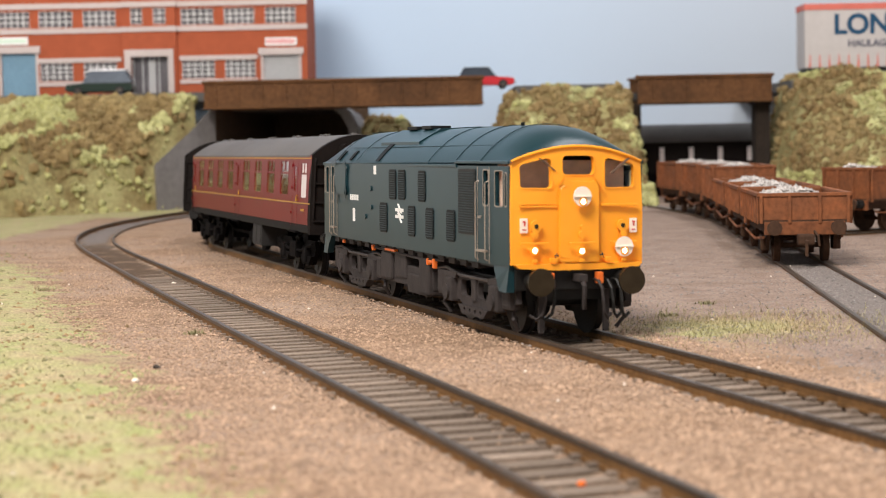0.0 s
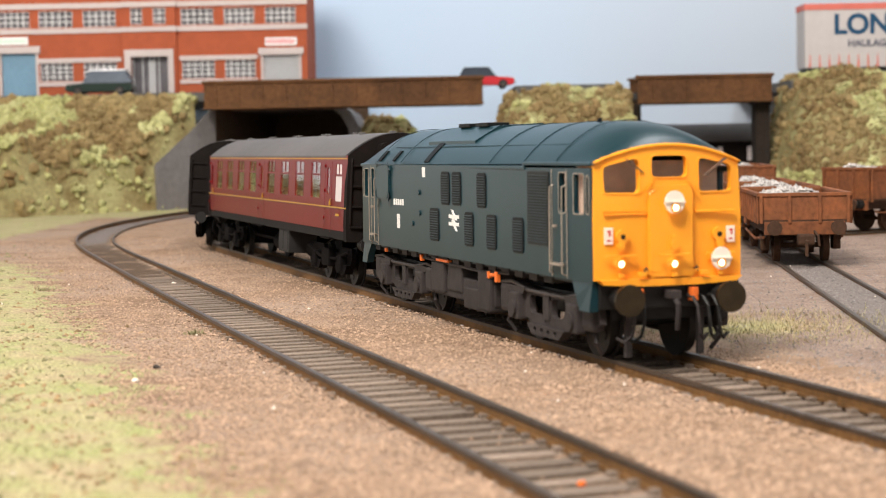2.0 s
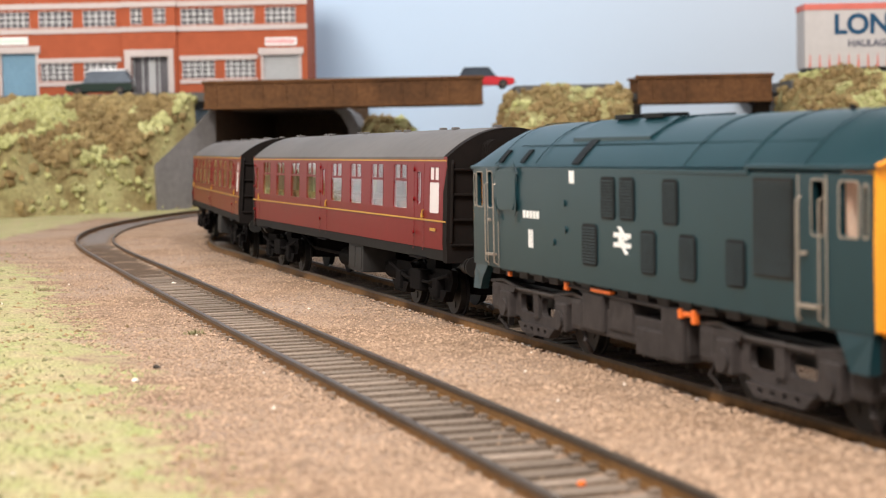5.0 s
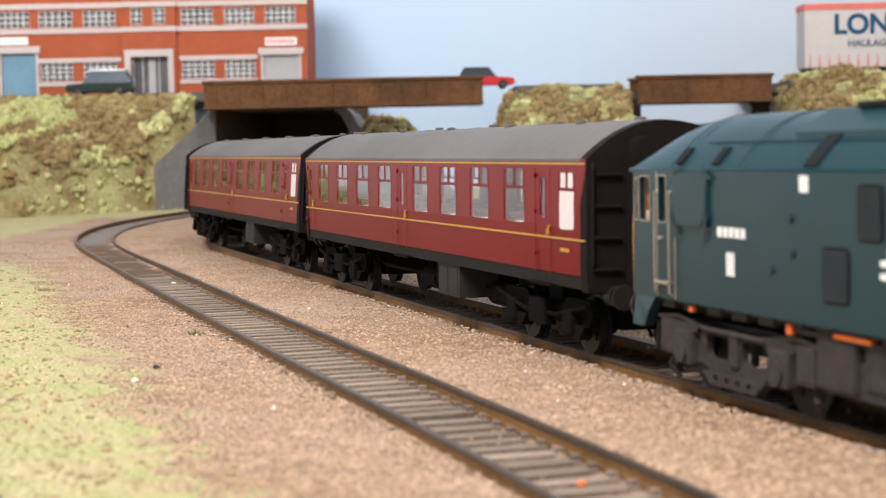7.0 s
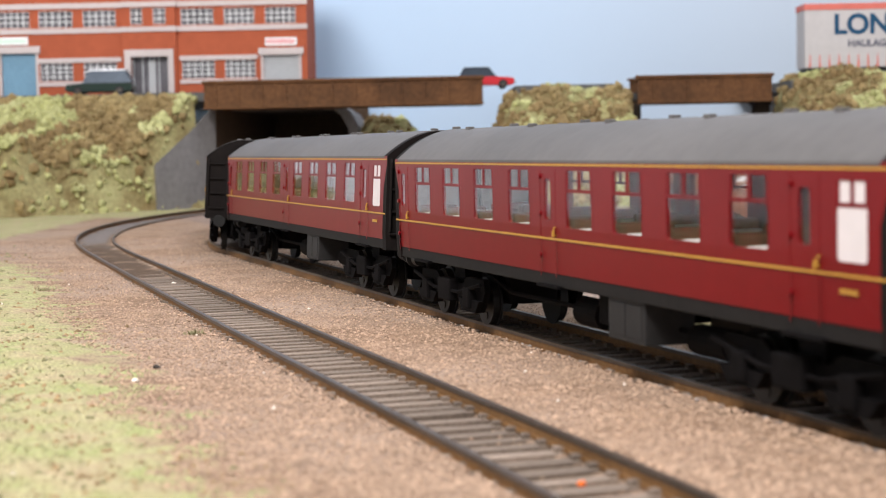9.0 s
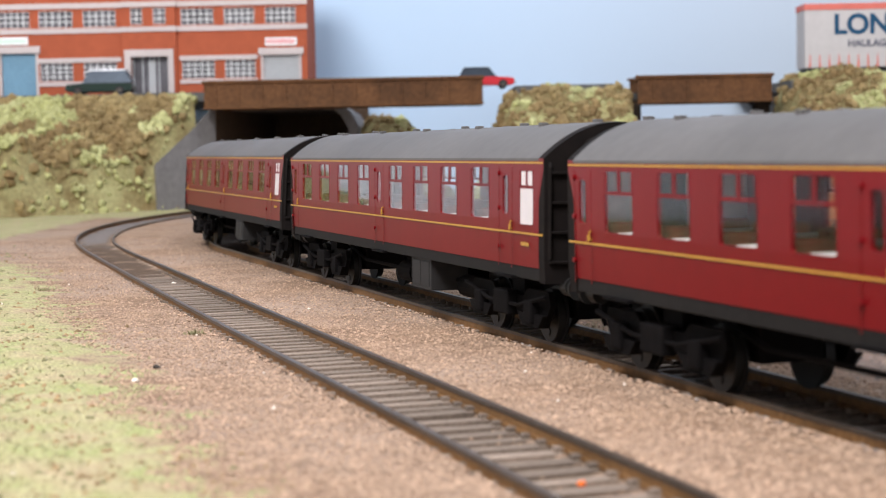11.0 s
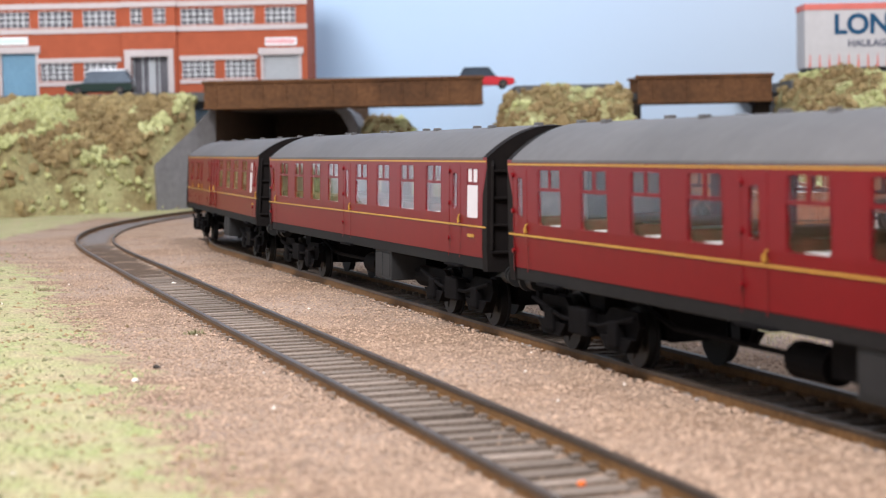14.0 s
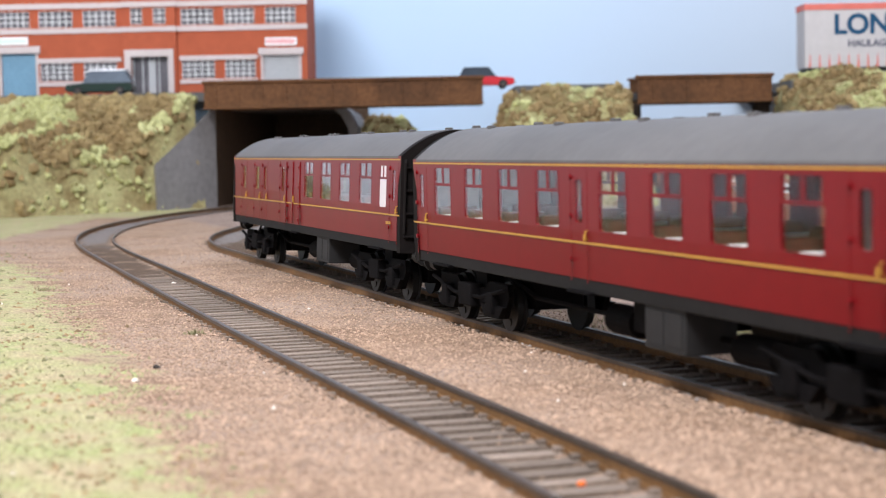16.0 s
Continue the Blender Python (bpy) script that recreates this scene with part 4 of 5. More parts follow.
def loco():
    t = thing("diesel_locomotive", "blue model diesel locomotive with bright yellow cab front", "locomotive")
    L = 176.0
    wins = [(13.2, 16.6, 30.8, 39.2), (4.4, 9.2, 30.8, 39.0), (2.1, 3.2, 30.8, 38.6)]
    wins += [(L - b, L - a, c, d) for a, b, c, d in wins]
    for s in (-1, 1):
        bm = BM()
        holes = [rrect(a, b, c, d, 0.6, 2) for a, b, c, d in wins]
        prism(bm, [(0.7, 16.8), (11, 16.8), (22, 16.8), (L - 22, 16.8), (L - 11, 16.8), (L - 0.7, 16.8), (L - 1.2, 40.2), (L - 11, 40.2), (L - 22, 40.2), (22, 40.2), (11, 40.2), (1.2, 40.2)], "x", s * 16.6, s * 17.68, holes)
        body = part("body_side", bm, TEAL, t, "plain rail blue body side")
        for a, b, c, d in wins:
            bm = BM()
            box(bm, s * 16.9 - 0.15, s * 16.9 + 0.15, a, b, c, d)
            part("cab_side_window", bm, CABGLASS, body).visible_shadow = False
            bm = BM()
            prism(bm, rrect(a - 0.22, b + 0.22, c - 0.22, d + 0.22, 0.7, 2), "x", s * 17.7, s * 17.8, [rrect(a, b, c, d, 0.6, 2)])
            part("window_frame", bm, RAILTAN, body)
        bm = BM()
        secs = [[(s * 17.6, y, z) for z in (39.6, 40.6)] + [(s * 18.0, y, z) for z in (40.4, 39.8)] for y in (36, L)]
        loft(bm, secs)
        secs = [[(s * 17.6, y, z) for z in (40.6, 41.5)] + [(s * 18.0, y, z) for z in (41.3, 40.8)] for y in (0.8, 37)]
        loft(bm, secs)
        box(bm, min(s * 17.6, s * 17.95), max(s * 17.6, s * 17.95), 36.2, 37.2, 40.0, 41.2)
        part("cantrail", bm, TEAL, body)
        for y in (13.3, 19.6, L - 13.3, L - 19.6):
            bm = BM()
            tube(bm, [(s * 17.7, y, 36.6), (s * 18.6, y, 36.2), (s * 18.6, y, 18.0), (s * 17.7, y, 17.5)], 0.16)
            part("handrail", bm, RAILTAN, body, "thin tan metal handrail")
        for y in (16.5, L - 16.5):
            bm = BM()
            for e in (-3.9, 3.9):
                box(bm, min(s * 17.68, s * 17.78), max(s * 17.68, s * 17.78), y + e - 0.15, y + e + 0.15, 17, 40)
            box(bm, min(s * 17.7, s * 18.9), max(s * 17.7, s * 18.9), y - 2.8, y + 2.8, 19.6, 20.1)
            box(bm, min(s * 17.7, s * 18.3), max(s * 17.7, s * 18.3), y + 1.3, y + 2.6, 27.6, 28.2)
            part("cab_door", bm, RAILTAN, body, "cab door with metal step and handle")
        for a, b, c, d, n in ((89.2, 95.9, 30.3, 38.8, 12), (80.2, 87.0, 30.4, 38.8, 12), (61.8, 68.2, 30.3, 38.7, 12), (98.1, 105.6, 20.6, 29.2, 12), (71.2, 77.6, 20.6, 29.0, 12), (54.9, 61.5, 20.6, 28.9, 12), (37.2, 44.0, 20.8, 28.9, 12)):
            slatted("louvre", s * 17.66, a, b, c, d, n, body, DARKGRILLE, LOUVRE, "rounded panel of dark louvre slats", 1.2, s)
        slatted("radiator_grille", s * 17.66, 21.7, 34.4, 23.3, 39.4, 24, body, BLACK, LOUVRE, "tall black slatted radiator grille", 0.5, s)
        bm = BM()
        prism(bm, rrect(142.2, 155.8, 30.4, 40.0, 1.4), "x", s * 17.6, s * 18.35)
        bmesh.ops.bevel(bm, geom=[e for e in bm.edges if abs((e.verts[0].co - e.verts[1].co).x) < 0.01 and abs(e.verts[0].co.x) > 18.2], offset=0.3, segments=2, affect="EDGES")
        part("access_hatch", bm, TEAL, body)
        bm = BM()
        box(bm, min(s * 17.68, s * 17.8), max(s * 17.68, s * 17.8), 109.7, 112.2, 37.2, 39.8)
        part("white_panel", bm, WHITE, body, "small white painted rectangle")
        bars("number", 129.6, 139.8, 29.1, 30.8, 5, s * 17.74, "x", WHITE, body, "row of small white characters")
        bars("crest", 133.4, 136.4, 22.6, 26.6, 3, s * 17.74, "x", WHITE, body, "small white crest panel")
        bm = BM()
        for z in (25.6, 27.5):
            box(bm, min(s * 17.7, s * 17.82), max(s * 17.7, s * 17.82), 82.2, 90.0, z - 0.45, z + 0.45)
        for y0, z0, y1, z1 in ((88.2, 29.2, 84.2, 26.6), (88.0, 26.6, 84.0, 23.9), (88.2, 27.2, 84.0, 25.2)):
            prism(bm, [(y0, z0), (y0 - 1.5, z0), (y1 - 0.7, z1), (y1 + 0.8, z1)], "x", s * 17.7, s * 17.84)
        part("emblem", bm, WHITE, body, "plain white arrow-shaped emblem")
        bm = BM()
        for y, z in ((115, 33), (114.5, 27.5), (121, 24.5)):
            cyl(bm, (s * 17.6, y, z), (s * 18.1, y, z), 0.7, 10)
        part("filler_cap", bm, TEAL, body)
    # roof: high in the middle, domed down to each cab front
    bm = BM()
    prof = [(0, 44.8), (1.2, 45.9), (3.5, 47.2), (7, 48.5), (12, 49.6), (19, 50.1), (30, 50.3)]
    prof = prof + [(L - y, z) for y, z in prof[::-1]]
    loft(bm, [roof_sec(y, 41.0 if (y < 37) else 40.4, z, 17.5)[:-2] for y, z in prof], close=False, caps=False)
    roof = part("roof", bm, TEAL, t, "curved rail blue roof", smooth=True)
    for y in (19.5, 38.0, 60, L - 44, L - 19.5):
        bm = BM()
        for dy in (0.0,):
            pts = [(p[0] * 1.004, y + dy, p[2] + 0.12) for p in roof_sec(y, 41.0, 50.25, 17.45)[:27]]
            tube(bm, pts, 0.1, 5)
        part("roof_seam", bm, TEAL, roof)
    bm = BM()
    for k in (0.22, 0.78):
        c = math.cos(math.pi * k)
        tube(bm, [(17.45 * c, y, 40.8 + 9.5 * (1 - abs(c) ** 2.3) + 0.1) for y in (20, 80, 150)], 0.1, 5)
    part("roof_rib", bm, TEAL, roof)
    for y0, y1, u0, u1, m_ in ((108, 112, 0.06, 0.26, DARKGRILLE), (140, 142.5, 0.08, 0.19, DARKGRILLE), (154, 156.5, 0.08, 0.19, DARKGRILLE)):
        bm = BM()
        rows_ = []
        for y in (y0, y1):
            sec = []
            for q in range(7):
                u = u0 + (u1 - u0) * q / 6
                c = math.cos(math.pi * u)
                sec.append((-17.45 * c, y, 40.6 + 9.75 * (1 - abs(c) ** 2.3)))
            rows_.append([(x * 1.01, y, z + 0.25) for x, y, z in sec] + [(x * 0.95, y, z - 0.5) for x, y, z in sec[::-1]])
        loft(bm, rows_)
        part("roof_vent", bm, m_, roof, "dark roof vent slot")
    bm = BM()
    rows_ = []
    for y in (84, 122):
        rows_.append([(-12.5, y, 45.6), (-6, y, 49.2), (6, y, 49.6), (6, y, 50.9), (-6, y, 50.3), (-12.5, y, 46.6)])
    loft(bm, rows_)
    part("roof_hatch", bm, TEAL, roof, "raised roof hatch panel")
    for y in (90, 104):
        bm = BM()
        box(bm, -7, -1.0, y, y + 9, 50.2, 51.2, 0.2)
        part("exhaust_port", bm, DARKGRILLE, roof)
    bm = BM()
    cyl(bm, (-3, 28, 49.6), (-3, 28, 50.9), 0.5, 12)
    part("roof_cap", bm, DARKGRILLE, roof)
    # inside of the cabs
    bm = BM()
    for y in (20, L - 21):
        box(bm, -16.4, 16.4, (9.5 if y < 50 else L - 10.5), (10.5 if y < 50 else L - 9.5), 16.9, 41.5)
        box(bm, -16, 16, (3.2 if y < 50 else L - 6.2), (6.2 if y < 50 else L - 3.2), 18, 32.5, 0.5)
    part("cab_interior", bm, CABTAN, t, "plain tan cab interior with seats")
    bm = BM()
    box(bm, -16.6, 16.6, 1.5, L - 1.5, 16.0, 17.6)
    box(bm, -13, 13, 21, L - 21, 17, 40)
    part("floor", bm, BLACK, t)
    # skirt behind the buffer beam, underframe tanks
    for k, y in ((1, 0.0), (-1, L)):
        for s in (-1, 1):
            bm = BM()
            prism(bm, [(y + k * 1.4, 16.9), (y + k * 11, 16.9), (y + k * 8.2, 13.6), (y + k * 6.4, 10.8), (y + k * 1.4, 10.8)], "x", s * 15.4, s * 17.4)
            part("skirt", bm, TEAL, t, "blue skirt beside the buffer beam")
        bm = BM()
        box(bm, -15.4, 15.4, min(y + k * 0.6, y + k * 2.4), max(y + k * 0.6, y + k * 2.4), 11.2, 16.6, 0.2)
        part("buffer_beam", bm, BLACK, t)
        buffers(t, y + k * 0.7, k)
        cab_end(t, y, -k, k == 1)
        bm = BM()
        box(bm, -1.2, 1.2, min(y - k * 3.4, y + k), max(y - k * 3.4, y + k), 13.2, 15.0, 0.3)
        tube(bm, [(0, y - k * 2.5, 13.4), (0, y - k * 4.2, 12.2), (0, y - k * 4.0, 9.4), (0.2, y - k * 3.2, 7.0)], 0.6)
        part("coupling_hook", bm, CHASSIS, t, "hanging screw coupling")
        for x, m_ in ((-8.6, CHASSIS), (-6.4, BLACK), (4.2, CHASSIS), (6.6, BLACK), (8.8, BLACK)):
            bm = BM()
            bend = -1.6 if x < 0 else 1.4
            tube(bm, [(x, y, 13.6), (x + bend * 0.2, y - k * 1.8, 13.4), (x + bend * 0.5, y - k * 3.2, 11.6), (x + bend * 0.6, y - k * 3.6, 8.6), (x + bend * 0.9, y - k * 3.2, 6.0), (x + bend * 1.7, y - k * 2.4, 4.7), (x + bend * 2.6, y - k * 1.6, 5.6)], 0.4)
            part("brake_hose", bm, m_, t, "drooping dark brake hose")
        bm = BM()
        for x in (-7.4, 5.0):
            box(bm, x - 0.8, x + 0.8, min(y - k * 2.0, y), max(y - k * 2.0, y), 12.6, 15.4, 0.3)
        part("air_cock", bm, ORANGE, t, "orange air pipe cock")
        for x in (-8.25, 8.25):
            bm = BM()
            box(bm, x - 0.7, x + 0.7, y + k * 2, y + k * 3, 1.0, 11)
            part("guard_iron", bm, CHASSIS, t)
    for hw_, y0, y1, z0, z1, kind_ in ((15.5, 63, 110, 6.2, 12.0, "fuel_tank"), (16.2, 66, 84, 4.6, 10.0, "water_tank"),
                                       (16.6, 63.3, 72, 5.2, 15.0, "battery_box"), (16.0, 86, 97, 8.0, 15.2, "battery_box"),
                                       (16.4, 99, 109.7, 7.0, 14.8, "battery_box")):
        bm = BM()
        box(bm, -hw_, hw_, y0, y1, z0, z1, 0.5)
        part(kind_, bm, CHASSIS, t)
    for y in range(24, 160, 9):
        bm = BM()
        box(bm, -16.3, 16.3, y, y + 5, 15.0, 16.7, 0.2)
        part("frame_bracket", bm, CHASSIS, t)
    bm = BM()
    tube(bm, [(-16.2, 50, 15.4), (-16.2, 70, 14.6), (-16.2, 118, 15.4)], 0.4)
    part("pipework", bm, CHASSIS, t)
    for y0, y1, z0, z1 in ((57.5, 59.0, 12.8, 15.4), (59.4, 62.5, 14.0, 14.8), (63, 64.2, 13.4, 15.2), (94, 104, 15.2, 16.0), (116.5, 118, 14.4, 16.2), (150.5, 152, 15.0, 16.2)):
        for s in (-1, 1):
            bm = BM()
            box(bm, min(s * 15.8, s * 17.0), max(s * 15.8, s * 17.0), y0, y1, z0, z1, 0.3)
            part("orange_fitting", bm, ORANGE, t, "bright orange pipe fitting")
    loco_bogie(31, t), loco_bogie(139, t)
    # the body narrows a little towards each cab front
    for ob in t.children_recursive:
        if ob.type == "MESH" and "buffer" not in ob.name and "bogie" not in ob.name:
            for v in ob.data.vertices:
                d = min(v.co.y, L * MM - v.co.y) / MM
                if d < 22 and v.co.z > 16 * MM:
                    v.co.x *= 1 - 0.048 * ((22 - max(d, 0)) / 22) ** 1.5
    ws = [wheelset(y, 7.2, t) for y in (14, 48, 122, 156)]
    return t, ws


def coach_bogie(yc, parent):
    for s in (-1, 1):
        bm = BM()
        out = [(yc - 26, 9), (yc - 25, 12), (yc - 12, 12), (yc - 9, 10), (yc + 9, 10), (yc + 12, 12), (yc + 25, 12), (yc + 26, 9), (yc + 22, 3.6), (yc + 12, 3.6), (yc + 9, 6.0), (yc - 9, 6.0), (yc - 12, 3.6), (yc - 22, 3.6)]
        prism(bm, out, "x", s * 12.0, s * 13.4)
        for dy in (-17, 17):
            box(bm, min(s * 13, s * 15.6), max(s * 13, s * 15.6), yc + dy - 2.4, yc + dy + 2.4, 4.4, 9.6, 0.5)
            prism(bm, [(yc + dy - 8, 6.6), (yc + dy + 8, 6.6), (yc + dy + 5, 3.6), (yc + dy - 5, 3.6)], "x", s * 13.6, s * 14.8)
        box(bm, min(s * 12.5, s * 15.8), max(s * 12.5, s * 15.8), yc - 5, yc + 5, 5.2, 11, 0.5)
        tube(bm, [(s * 15, yc - 27, 11), (s * 15, yc - 10, 8), (s * 15, yc + 10, 8), (s * 15, yc + 27, 11)], 0.5)
        part("bogie_frame", bm, COACHUNDER, parent, "black bogie side frame with leaf springs")
    bm = BM()
    box(bm, -11, 11, yc - 4, yc + 4, 7, 14.4)
    # dark filler block added behind the frames to close the view through the bogie
    box(bm, -6.4, 6.4, yc - 25, yc + 25, 5.6, 13.8, 0.5)
    part("bogie_bolster", bm, COACHUNDER, parent)


def coach(name, label, windows, slim, toilet, double=()):
    """A coach from its window plan: big windows, narrow door lights, white lavatory lights and double doors, as (y0, y1)."""
    t = thing(name, label, "railway coach", group="coaches of the train")
    L, hw = 243.0, 18.0
    z0, z1 = 27.6, 40.0
    windows = [(a - 0.2, b + 1.0) for a, b in windows]
    for s in (-1, 1):
        holes = [(a, b, z0, z1) for a, b in windows] + [(a, b, 29.0, 38.2) for a, b in slim] + [(a, b, 27.0, 39.4) for a, b in toilet]
        bm = BM()
        prism(bm, [(0, 17.7), (L, 17.7), (L, 42.0), (0, 42.0)], "x", s * (hw - 0.9), s * hw, [rrect(a, b, c, d, min(0.9, (b - a) * 0.3), 3) for a, b, c, d in holes])
        for v in bm.verts:
            if v.co.z < 20:
                v.co.x -= s * 0.5
        side_ = part("body_side", bm, MAROON, t, "glossy maroon body side")
        for a, b, c, d in holes:
            big = (b - a) > 8 and (a, b) in windows
            bm = BM()
            box(bm, s * (hw - 0.2) - 0.1, s * (hw - 0.2) + 0.1, a, b, c, d)
            w = part("window", bm, FROST if (a, b) in toilet else GLASS, side_, "frosted white window" if (a, b) in toilet else "clear window")
            if (a, b) not in toilet:
                w.visible_shadow = False
            bm = BM()
            rr = min(0.9, (b - a) * 0.3)
            prism(bm, rrect(a, b, c, d, rr, 3), "x", s * (hw - 0.3), s * (hw + 0.05), [rrect(a + 0.2, b - 0.2, c + 0.2, d - 0.2, rr * 0.8, 3)])
            part("window_frame", bm, MAROON, w)
            if big or (a, b) in toilet:
                bm = BM()
                zb = 35.6
                box(bm, min(s * (hw - 0.34), s * (hw - 0.04)), max(s * (hw - 0.34), s * (hw - 0.04)), a, b, zb - 0.35, zb + 0.35)
                for ya, yb in ((a, a + 0.9), (b - 0.9, b)):
                    box(bm, min(s * (hw - 0.34), s * (hw - 0.04)), max(s * (hw - 0.34), s * (hw - 0.04)), ya, yb, zb, d)
                mid_ = (a + b) / 2
                box(bm, min(s * (hw - 0.34), s * (hw - 0.04)), max(s * (hw - 0.34), s * (hw - 0.04)), mid_ - 0.55, mid_ + 0.55, zb, d)
                part("ventilator", bm, MAROON, w)
        for z, h in ((25.2, 0.22), (41.0, 0.2)):
            bm = BM()
            box(bm, min(s * hw, s * (hw + 0.1)), max(s * hw, s * (hw + 0.1)), 0.2, L - 0.2, z - h, z + h)
            part("lining", bm, GOLD, side_, "gold lining stripe")
        for a, b in slim:
            bm = BM()
            for y in (a - 2.4, b + 2.4):
                box(bm, min(s * hw, s * (hw + 0.07)), max(s * hw, s * (hw + 0.07)), y - 0.14, y + 0.14, 17, 40)
            for z in (21.5, 30.5, 38.5):
                cyl(bm, (s * hw, b + 2.2, z), (s * (hw + 0.5), b + 2.2, z), 0.55, 8)
            d_ = part("door", bm, MAROON, side_)
            bm = BM()
            box(bm, min(s * hw, s * (hw + 0.5)), max(s * hw, s * (hw + 0.5)), a - 1.75, a - 1.3, 25.6, 27.0, 0.1)
            tube(bm, [(s * hw, a - 2.6, 26.0), (s * (hw + 0.5), a - 2.6, 26.2), (s * (hw + 0.5), a - 2.6, 27.6), (s * hw, a - 2.6, 27.8)], 0.16)
            part("door_handle", bm, GOLD, d_, "brass door handle")
        for a, b in double:
            bm = BM()
            for y in (a, (a + b) / 2, b):
                box(bm, min(s * hw, s * (hw + 0.35)), max(s * hw, s * (hw + 0.35)), y - 0.5, y + 0.5, 18, 40, 0.1)
            for z in (19.5, 24, 31, 38):
                for y in (a + 1.5, b - 1.5):
                    box(bm, min(s * hw, s * (hw + 0.7)), max(s * hw, s * (hw + 0.7)), y - 1.2, y + 1.2, z - 0.4, z + 0.4, 0.1)
            d_ = part("luggage_door", bm, MAROON, side_, "double luggage door with red hinges")
            bm = BM()
            box(bm, min(s * hw, s * (hw + 0.5)), max(s * hw, s * (hw + 0.5)), (a + b) / 2 - 1.5, (a + b) / 2 - 0.9, 25.6, 27.8, 0.1)
            part("door_handle", bm, GOLD, d_)
        bars("number", 8.6, 13.6, 22.4, 23.2, 7, s * (hw + 0.02), "x", GOLD, side_, "small gold characters")
        bm = BM()
        box(bm, min(s * 15.6, s * 17.35), max(s * 15.6, s * 17.35), 1, L - 1, 14.9, 17.75, 0.15)
        part("solebar", bm, SOLEBAR, t)
        for y in (24, 129, 219):
            bm = BM()
            box(bm, min(s * 16.5, s * 18.6), max(s * 16.5, s * 18.6), y - 6, y + 6, 14.6, 15.2, 0.1)
            part("step_board", bm, COACHUNDER, t)
    bm = BM()
    loft(bm, [roof_sec(y, 42.0, 50.2, 18.05, 20, 2.1, drop=0.6) for y in (2.6, 6, L / 2, L - 6, L - 2.6)])
    roof = part("roof", bm, ROOFGREY, t, "weathered grey curved roof", smooth=True)
    for y in range(12, int(L), 23):
        for x in ((-4.0, 4.0) if (y // 23) % 2 else (0.0,)):
            bm = BM()
            z = 42 + 8.2 * (1 - (abs(x) / 18.05) ** 2.1)
            box(bm, x - 0.9, x + 0.9, y - 1.2, y + 1.2, z - 0.4, z + 0.65, 0.25)
            part("roof_vent", bm, ROOFGREY, roof)
    bm = BM()
    box(bm, -17.0, 17.0, 1, L - 1, 16.4, 17.4)
    part("floor", bm, TABLE, t)
    bm = BM()
    for y in (20.0, 28.0, 231):
        box(bm, -17.0, -3.5, y, y + 0.8, 17.4, 42)
        box(bm, 3.5, 17.0, y, y + 0.8, 17.4, 42)
    part("partition", bm, TABLE, t, "cream interior partition")
    bm = BM()
    for a, b in windows:
        for y in (a - 5.6, b + 2.6):
            for x in (-10.5, 10.5):
                box(bm, x - 5.4, x + 5.4, y, y + 2.2, 17.4, 29.6, 0.8)
                box(bm, x - 5.4, x + 5.4, y - 3, y + 6, 17.4, 23.0, 0.6)
    part("seats", bm, SEAT, t, "rows of brown moulded seats")
    bm = BM()
    for a, b in windows:
        for x in (-11, 11):
            box(bm, x - 5.6, x + 5.6, (a + b) / 2 - 3.4, (a + b) / 2 + 3.4, 27.0, 27.8, 0.2)
            box(bm, x - 0.6, x + 0.6, (a + b) / 2 - 0.6, (a + b) / 2 + 0.6, 17.4, 27)
    part("tables", bm, TABLE, t, "cream tables between the seats")
    for k, y in ((1, 0.0), (-1, L)):
        bm = BM()
        sec = [(-17.6, 14.6), (17.6, 14.6), (17.95, 20), (17.95, 42)] + [(p[0] * 0.995, p[2]) for p in roof_sec(0, 42.0, 50.0, 18.05, 20, 2.1)[:21]] + [(-17.95, 42), (-17.95, 20)]
        prism(bm, sec, "y", y - k * 0.5, y + k * 2.8)
        e = part("end_wall", bm, GANGWAY, t, "dark brown coach end")
        bm = BM()
        prism(bm, rrect(-8.2, 8.2, 15.4, 46.0, 2.0), "y", y - k * 0.5, y - k * 5.0)
        for q in range(4):
            prism(bm, rrect(-8.8, 8.8, 14.8, 46.6, 2.2), "y", y - k * (0.9 + q * 1.15), y - k * (1.4 + q * 1.15))
        part("gangway_bellows", bm, GANGWAY, e)
        for z in (19, 25.5, 32, 38.5):
            for s in (-1, 1):
                bm = BM()
                box(bm, min(s * 10.2, s * 16.8), max(s * 10.2, s * 16.8), min(y - k * 1.3, y), max(y - k * 1.3, y), z, z + 0.6, 0.15)
                part("end_step", bm, GANGWAY, e)
        for s in (-1, 1):
            bm = BM()
            tube(bm, [(s * 16.6, y - k * 0.4, 41), (s * 16.8, y - k * 1.1, 40), (s * 16.8, y - k * 1.1, 20)], 0.4)
            part("end_handrail", bm, GANGWAY, e)
        buffers(t, y + k * 1.5, k, 2.6, BLACK, 13.8)
        bm = BM()
        box(bm, -1.5, 1.5, min(y - k * 7.2, y + k * 2), max(y - k * 7.2, y + k * 2), 7.4, 9.2, 0.3)
        tube(bm, [(-5, y - k * 0.3, 14), (-5.4, y - k * 2.6, 12), (-5.6, y - k * 3.2, 8), (-4, y - k * 2, 5.4)], 0.5)
        part("coupling", bm, COACHUNDER, t)
    for x0, x1 in ((-16.6, -6), (6, 16.6)):
        bm = BM()
        box(bm, x0, x1, 84, 101, 6.6, 15, 0.3)
        bx = part("battery_box", bm, BATTERY, t, "dark grey battery box")
        bm = BM()
        xo = x0 if x0 < 0 else x1
        box(bm, xo - 0.2, xo + 0.2, 85.2, 92.2, 7.6, 14.2, 0.15)
